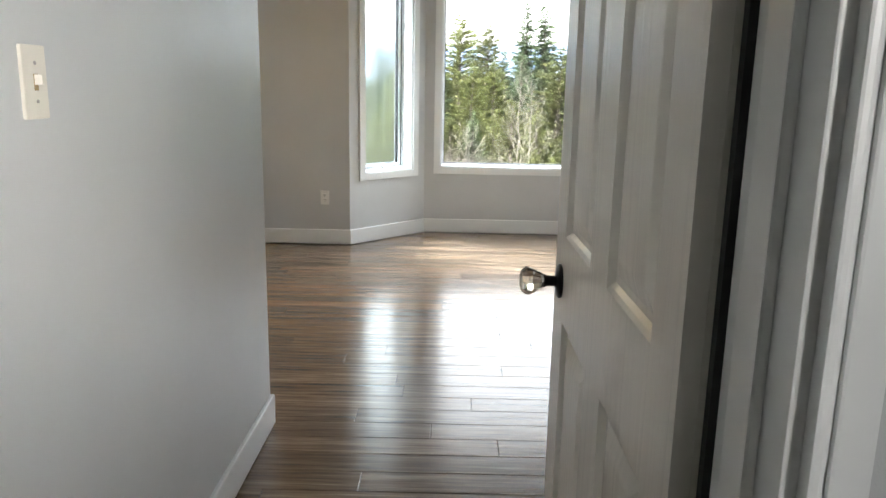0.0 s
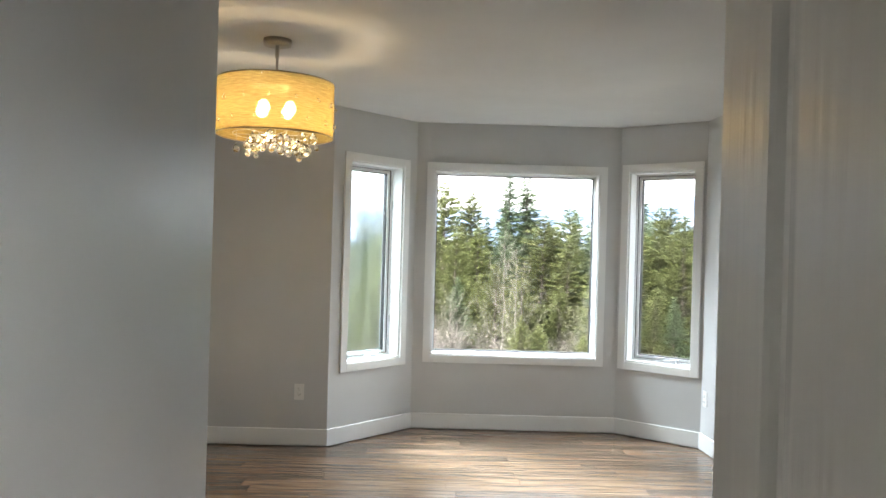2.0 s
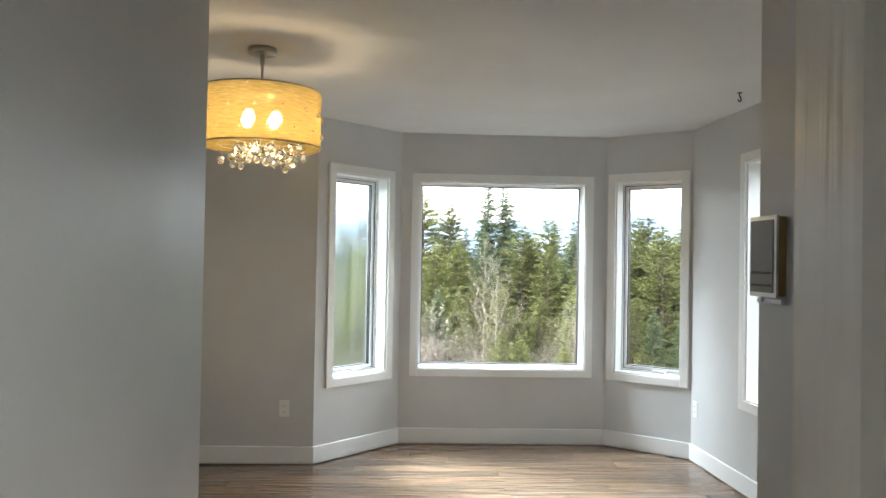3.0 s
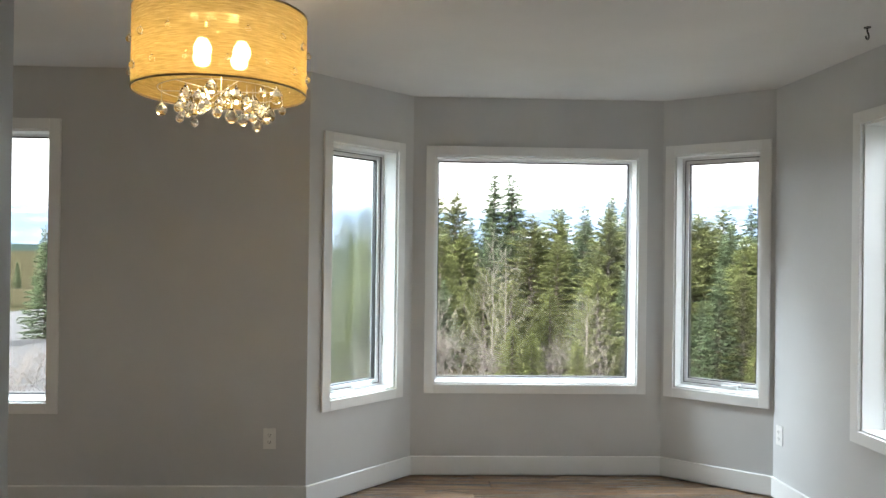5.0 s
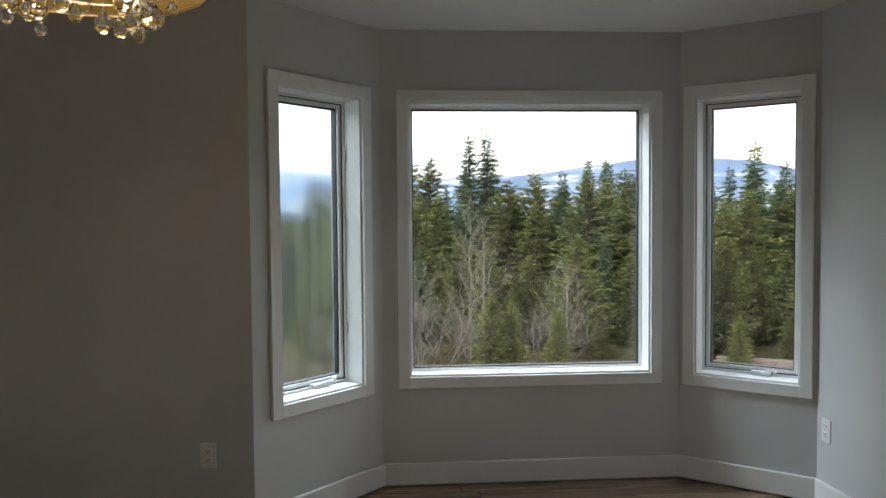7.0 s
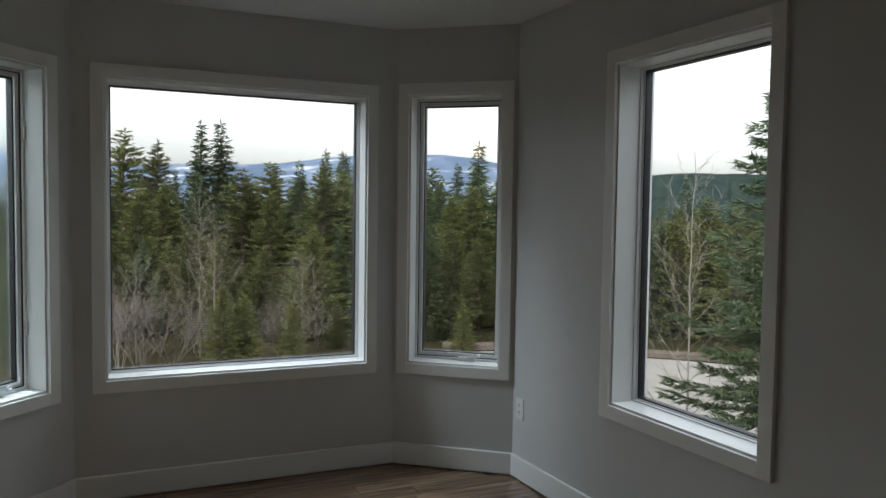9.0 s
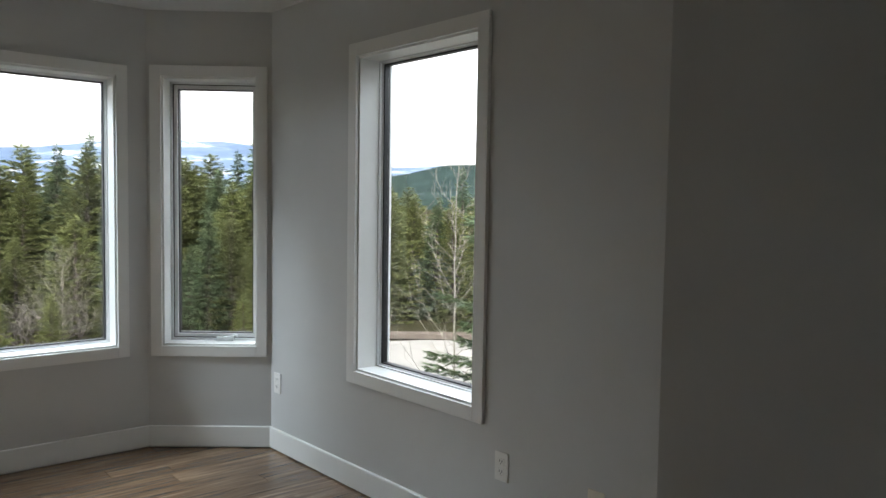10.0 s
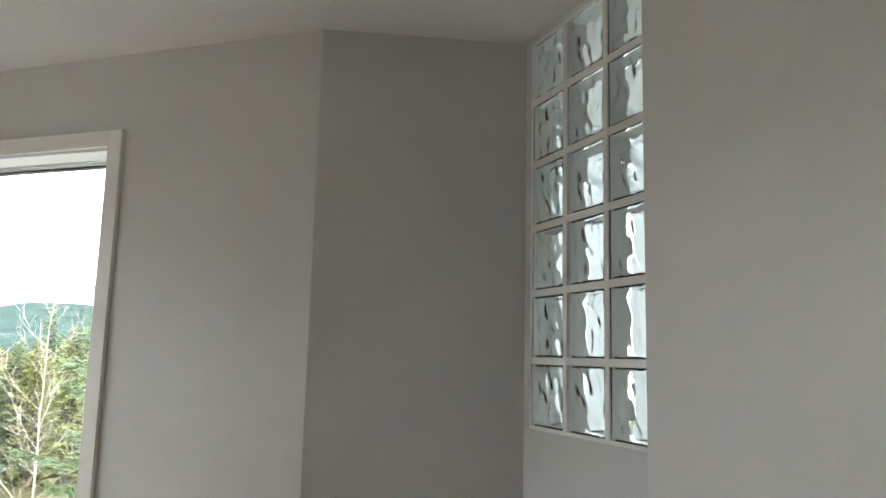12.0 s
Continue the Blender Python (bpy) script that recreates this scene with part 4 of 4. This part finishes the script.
PINES = "pines at the forest edge"
protos = [
    conifer(1, PINE, "yellow-green pine at the forest edge", PINES, 8.0, 2.1, 44, 0.17, 0.040, 7.6, 0.15, 0.03, 0.60),
    conifer(2, PINE, "yellow-green pine at the forest edge", PINES, 8.0, 1.8, 46, 0.165, 0.038, 7.8, 0.2, 0.03, 0.68),
    conifer(3, SPRUCE, "dark green spruce at the forest edge", PINES, 8.0, 1.65, 48, 0.16, 0.036, 8.0, 0.5, 0.03, 0.78),
    conifer(4, SPRUCE, "dark green spruce at the forest edge", PINES, 8.0, 1.4, 50, 0.16, 0.034, 8.4, 0.55, 0.03, 0.86),
]
used = [False] * 4


def plant(kind, az, dist, el, fat=1.0, turn=None):
    """Sets up a conifer whose top stands el degrees above the eye."""
    hgt = 1.42 - GZ + dist * math.tan(radians(el))
    x, y = at(az, dist)
    k = hgt / 8.0
    rng_turn = (az * 53 + dist * 17) % 360 if turn is None else turn
    m = pose(x, y, GZ - 0.05, 0, 0, rng_turn) @ Matrix.Diagonal((k * fat, k * fat, k, 1))
    if used[kind]:
        copy_thing(protos[kind], m)
    else:
        protos[kind].matrix_world = m
        used[kind] = True


SKYLINE = [(0.6, 34, 4.6, 0), (2.7, 33, 3.9, 1), (5.8, 35, 5.7, 3), (7.6, 36, 5.6, 3), (8.7, 31, 2.9, 0), (11.1, 32, 3.4, 0), (12.6, 37, 2.5, 1),
           (14.8, 29, 4.5, 1), (16.2, 34, 3.5, 2), (18.5, 33, 3.6, 0), (21.5, 34, 3.0, 1), (23.6, 31, 3.2, 2), (26.0, 30, 4.5, 3), (27.8, 32, 3.4, 2), (29.5, 30, 3.0, 0)]
for az, dist, el, kind in SKYLINE:
    plant(kind, az, dist, el + (0.6 if kind == 3 else 0.85), 1.2)
rng = random.Random(21)
az = -17.0
while az < 60:
    if az < -7:
        rows = ((27, 31, 1.2, 2.4), (38, 46, 2.0, 2.8))
    elif az < 33.5:
        rows = ((24, 28, -3.6, 0.0), (29, 33, 2.0, 3.9), (37, 44, 3.3, 4.4))
    else:
        rows = ((25, 29, 0.8, 2.6), (33, 40, 1.8, 3.1))
    for near_d, far_d, lo, hi in rows:
        plant(rng.choice((0, 0, 1, 1, 2, 3)), az + rng.uniform(-0.5, 0.5), rng.uniform(near_d, far_d), rng.uniform(lo, hi), rng.uniform(1.0, 1.25))
    az += rng.uniform(1.5, 2.0)
for i in range(12):
    plant(rng.choice((1, 2, 3)), -40 + i * 1.9, rng.uniform(54, 62), rng.uniform(-3.1, -1.9), 1.3)
for i in range(26):
    plant(rng.choice((2, 3)), -42 + i * 0.95, rng.uniform(70, 110), rng.uniform(-1.7, -0.9), 1.0)
for az, dist, el in ((7.4, 20, -4.4), (9.1, 20.5, -5.0), (18.5, 20.5, -5.6), (12.4, 21, -5.8), (25.2, 21, -6.0), (15.8, 23, -6.0), (28.6, 23, -6.3)):
    plant(1, az, dist, el, 1.15)
for az, dist, el in ((-30.6, 34, 1.2), (-26.3, 36, 1.4)):
    plant(3, az, dist, el, 1.1)

SHRUBS = "leafless shrubs before the forest"
bushes = [
    twiggy(5, 2.6, 8, 0.40, TWIG, "leafless grey-brown shrub before the forest", "bare_shrub", SHRUBS, 0.012, 4, 2),
    twiggy(6, 2.6, 7, 0.35, TWIG, "leafless grey-brown shrub before the forest", "bare_shrub", SHRUBS, 0.012, 4, 2),
]
for i, (az, dist, k) in enumerate([(0.5, 21, 1.0), (2.2, 20, 1.1), (4.0, 22, 1.1), (-1.5, 22, 1.0), (12.0, 22, 0.85), (13.6, 23, 0.95), (10.6, 24, 0.9), (-4, 21, 0.9), (5.6, 23, 0.9), (-27, 24, 0.8), (-25, 25, 0.85), (-29, 24, 0.8), (-23.0, 24, 0.8), (-33, 17, 1.1), (-31, 16, 1.15), (-29, 17, 1.1), (-27, 16, 1.1), (-25, 17, 1.0), (-35, 18, 1.1)]):
    x, y = at(az, dist)
    m = pose(x, y, GZ, 0, 0, az * 40) @ Matrix.Diagonal((k * 1.1, k * 1.1, k * 0.8, 1))
    if i < 2:
        bushes[i].matrix_world = m
    else:
        copy_thing(bushes[i % 2], m)
def bare_tree(name, m, label, mat, seed, top, thick, reach):
    """A slender leafless tree: one leader, rising side branches and fine twigs."""
    rng = random.Random(seed)
    bm_v, bm_f = [], []

    def stick(p, q, r0, r1, sides=5):
        d = (q - p).normalized()
        a = d.orthogonal().normalized()
        b = d.cross(a)
        base = len(bm_v)
        for o, r in ((p, r0), (q, r1)):
            for k in range(sides):
                w = 2 * math.pi * k / sides
                bm_v.append(tuple(o + (a * math.cos(w) + b * math.sin(w)) * r))
        for k in range(sides):
            n = (k + 1) % sides
            bm_f.append((base + k, base + n, base + sides + n, base + sides + k))

    seg = 14
    pts = [Vector((0.05 * noise.noise((i * 0.5, 1, 2)), 0.05 * noise.noise((i * 0.5, 5, 2)), top * i / seg)) for i in range(seg + 1)]
    for i in range(seg):
        stick(pts[i], pts[i + 1], thick * (1 - i / seg) + thick * 0.2, thick * (1 - (i + 1) / seg) + thick * 0.2, 7)
    trunk_v, trunk_f = bm_v[:], bm_f[:]
    bm_v.clear(), bm_f.clear()
    for k in range(24):
        f = 0.22 + 0.75 * k / 24
        p = Vector((0, 0, top * f))
        a = k * 2.399963
        out = Vector((math.cos(a), math.sin(a), 0))
        ln = reach * (1 - f) + 0.25
        d = (out + Vector((0, 0, 0.75))).normalized()
        r = thick * 0.48 * (1.15 - f)
        for b in range(5):
            d = (d + Vector((rng.gauss(0, 0.08), rng.gauss(0, 0.08), 0.13))).normalized()
            q = p + d * ln / 5
            stick(p, q, r * (1 - b / 6), r * (1 - (b + 1) / 6), 4)
            for _ in range(2):
                e = (d + Vector((rng.gauss(0, 0.6), rng.gauss(0, 0.6), rng.gauss(0.1, 0.3)))).normalized()
                t1 = q + e * ln * rng.uniform(0.1, 0.28)
                stick(q, t1, thick * 0.16, thick * 0.11, 3)
                stick(t1, t1 + (e + Vector((rng.gauss(0, 0.4), rng.gauss(0, 0.4), 0.2))).normalized() * ln * 0.14, thick * 0.15, thick * 0.08, 3)
            p = q
    ob = thing(name, m, label, "tree")
    add_raw("trunk", trunk_v, trunk_f, mat, ob)
    add_raw("branches", bm_v, bm_f, mat, ob)


for az, dist, tall, seed in ((5.9, 22.5, 4.9, 3), (6.9, 22, 4.4, 5), (1.6, 22, 2.9, 10), (13.2, 22.5, 2.9, 12)):
    bare_tree("bare_tree", pose(*at(az, dist), GZ, 0, 0, seed * 50), "leafless pale grey poplar before the forest", POPLAR, seed, tall, 0.019, 1.7)
# beside the house
bare_tree("birch_tree", pose(6.8, 3.45, GZ + 0.3, 0, 0, 30), "slender pale leafless birch beside the drive", BIRCH, 17, 4.75, 0.016, 1.6)
near = conifer(31, SPRUCE, "dark green spruce close to the house", "", 5.9, 1.6, 27, 0.10, 0.013, 24.0, 0.45, 0.05, 0.8)
near.matrix_world = pose(6.3, 1.62, GZ, 0, 0, 10)

# ---------------------------------------------------------------- floor boards
ROW = 0.127
BOARD = 1.22
board_meshes = {}


def board_mesh(length):
    key = round(length, 2)
    if key in board_meshes:
        return board_meshes[key]
    w, t, e = ROW - 0.0012, 0.012, 0.0022
    ln = length - 0.0012
    v, f = [], []
    for z, i in ((-t, 0.0), (-e * 0.6, 0.0), (0.0, e)):
        v += [(i, i, z), (ln - i, i, z), (ln - i, w - i, z), (i, w - i, z)]
    for a in (0, 4):
        for k in range(4):
            j = (k + 1) % 4
            f.append((a + k, a + j, a + 4 + j, a + 4 + k))
    f.append((8, 9, 10, 11))
    me = bpy.data.meshes.new("plank")
    me.from_pydata(v, [], f)
    me.materials.append(PLANK)
    board_meshes[key] = me
    return me


def spans(y):
    """The stretches of x that lie in the room or the hall at y."""
    if y < -6.14:
        return [(-1.25, 1.25)]
    if y < -6.01:
        return [(-0.44, 0.41)]
    xs = []
    for i in range(COUNT):
        a, b = POINTS[i], POINTS[(i + 1) % COUNT]
        if (a.y <= y) != (b.y <= y):
            xs.append(a.x + (y - a.y) / (b.y - a.y) * (b.x - a.x))
    xs.sort()
    return [(xs[i] - 0.02, xs[i + 1] + 0.02) for i in range(0, len(xs) - 1, 2)]


# where a board ends in the rows that show best
ENDS = {2: -0.027, 1: 0.263, -1: 0.104, -2: 0.353, 0: -0.196, 4: 0.413, 7: 0.586, 9: 0.267, 7.5: -0.159, 13: 0.124, 11: 0.437, 14: -0.361}
rng = random.Random(8)
row = -36
while -3.93 + row * ROW < 0:
    y0 = -3.93 + row * ROW
    start = ENDS.get(row, rng.uniform(0, BOARD))
    start -= BOARD * 6
    for xa, xb in spans(min(y0 + ROW / 2, -0.005)):
        x = start
        while x + BOARD < xa:
            x += BOARD
        while x < xb:
            a, b = max(x, xa), min(x + BOARD, xb)
            if b - a > 0.03:
                o = new("plank", board_mesh(b - a))
                o.parent = floor
                o.location = (a, y0, 0)
            x += BOARD
    row += 1
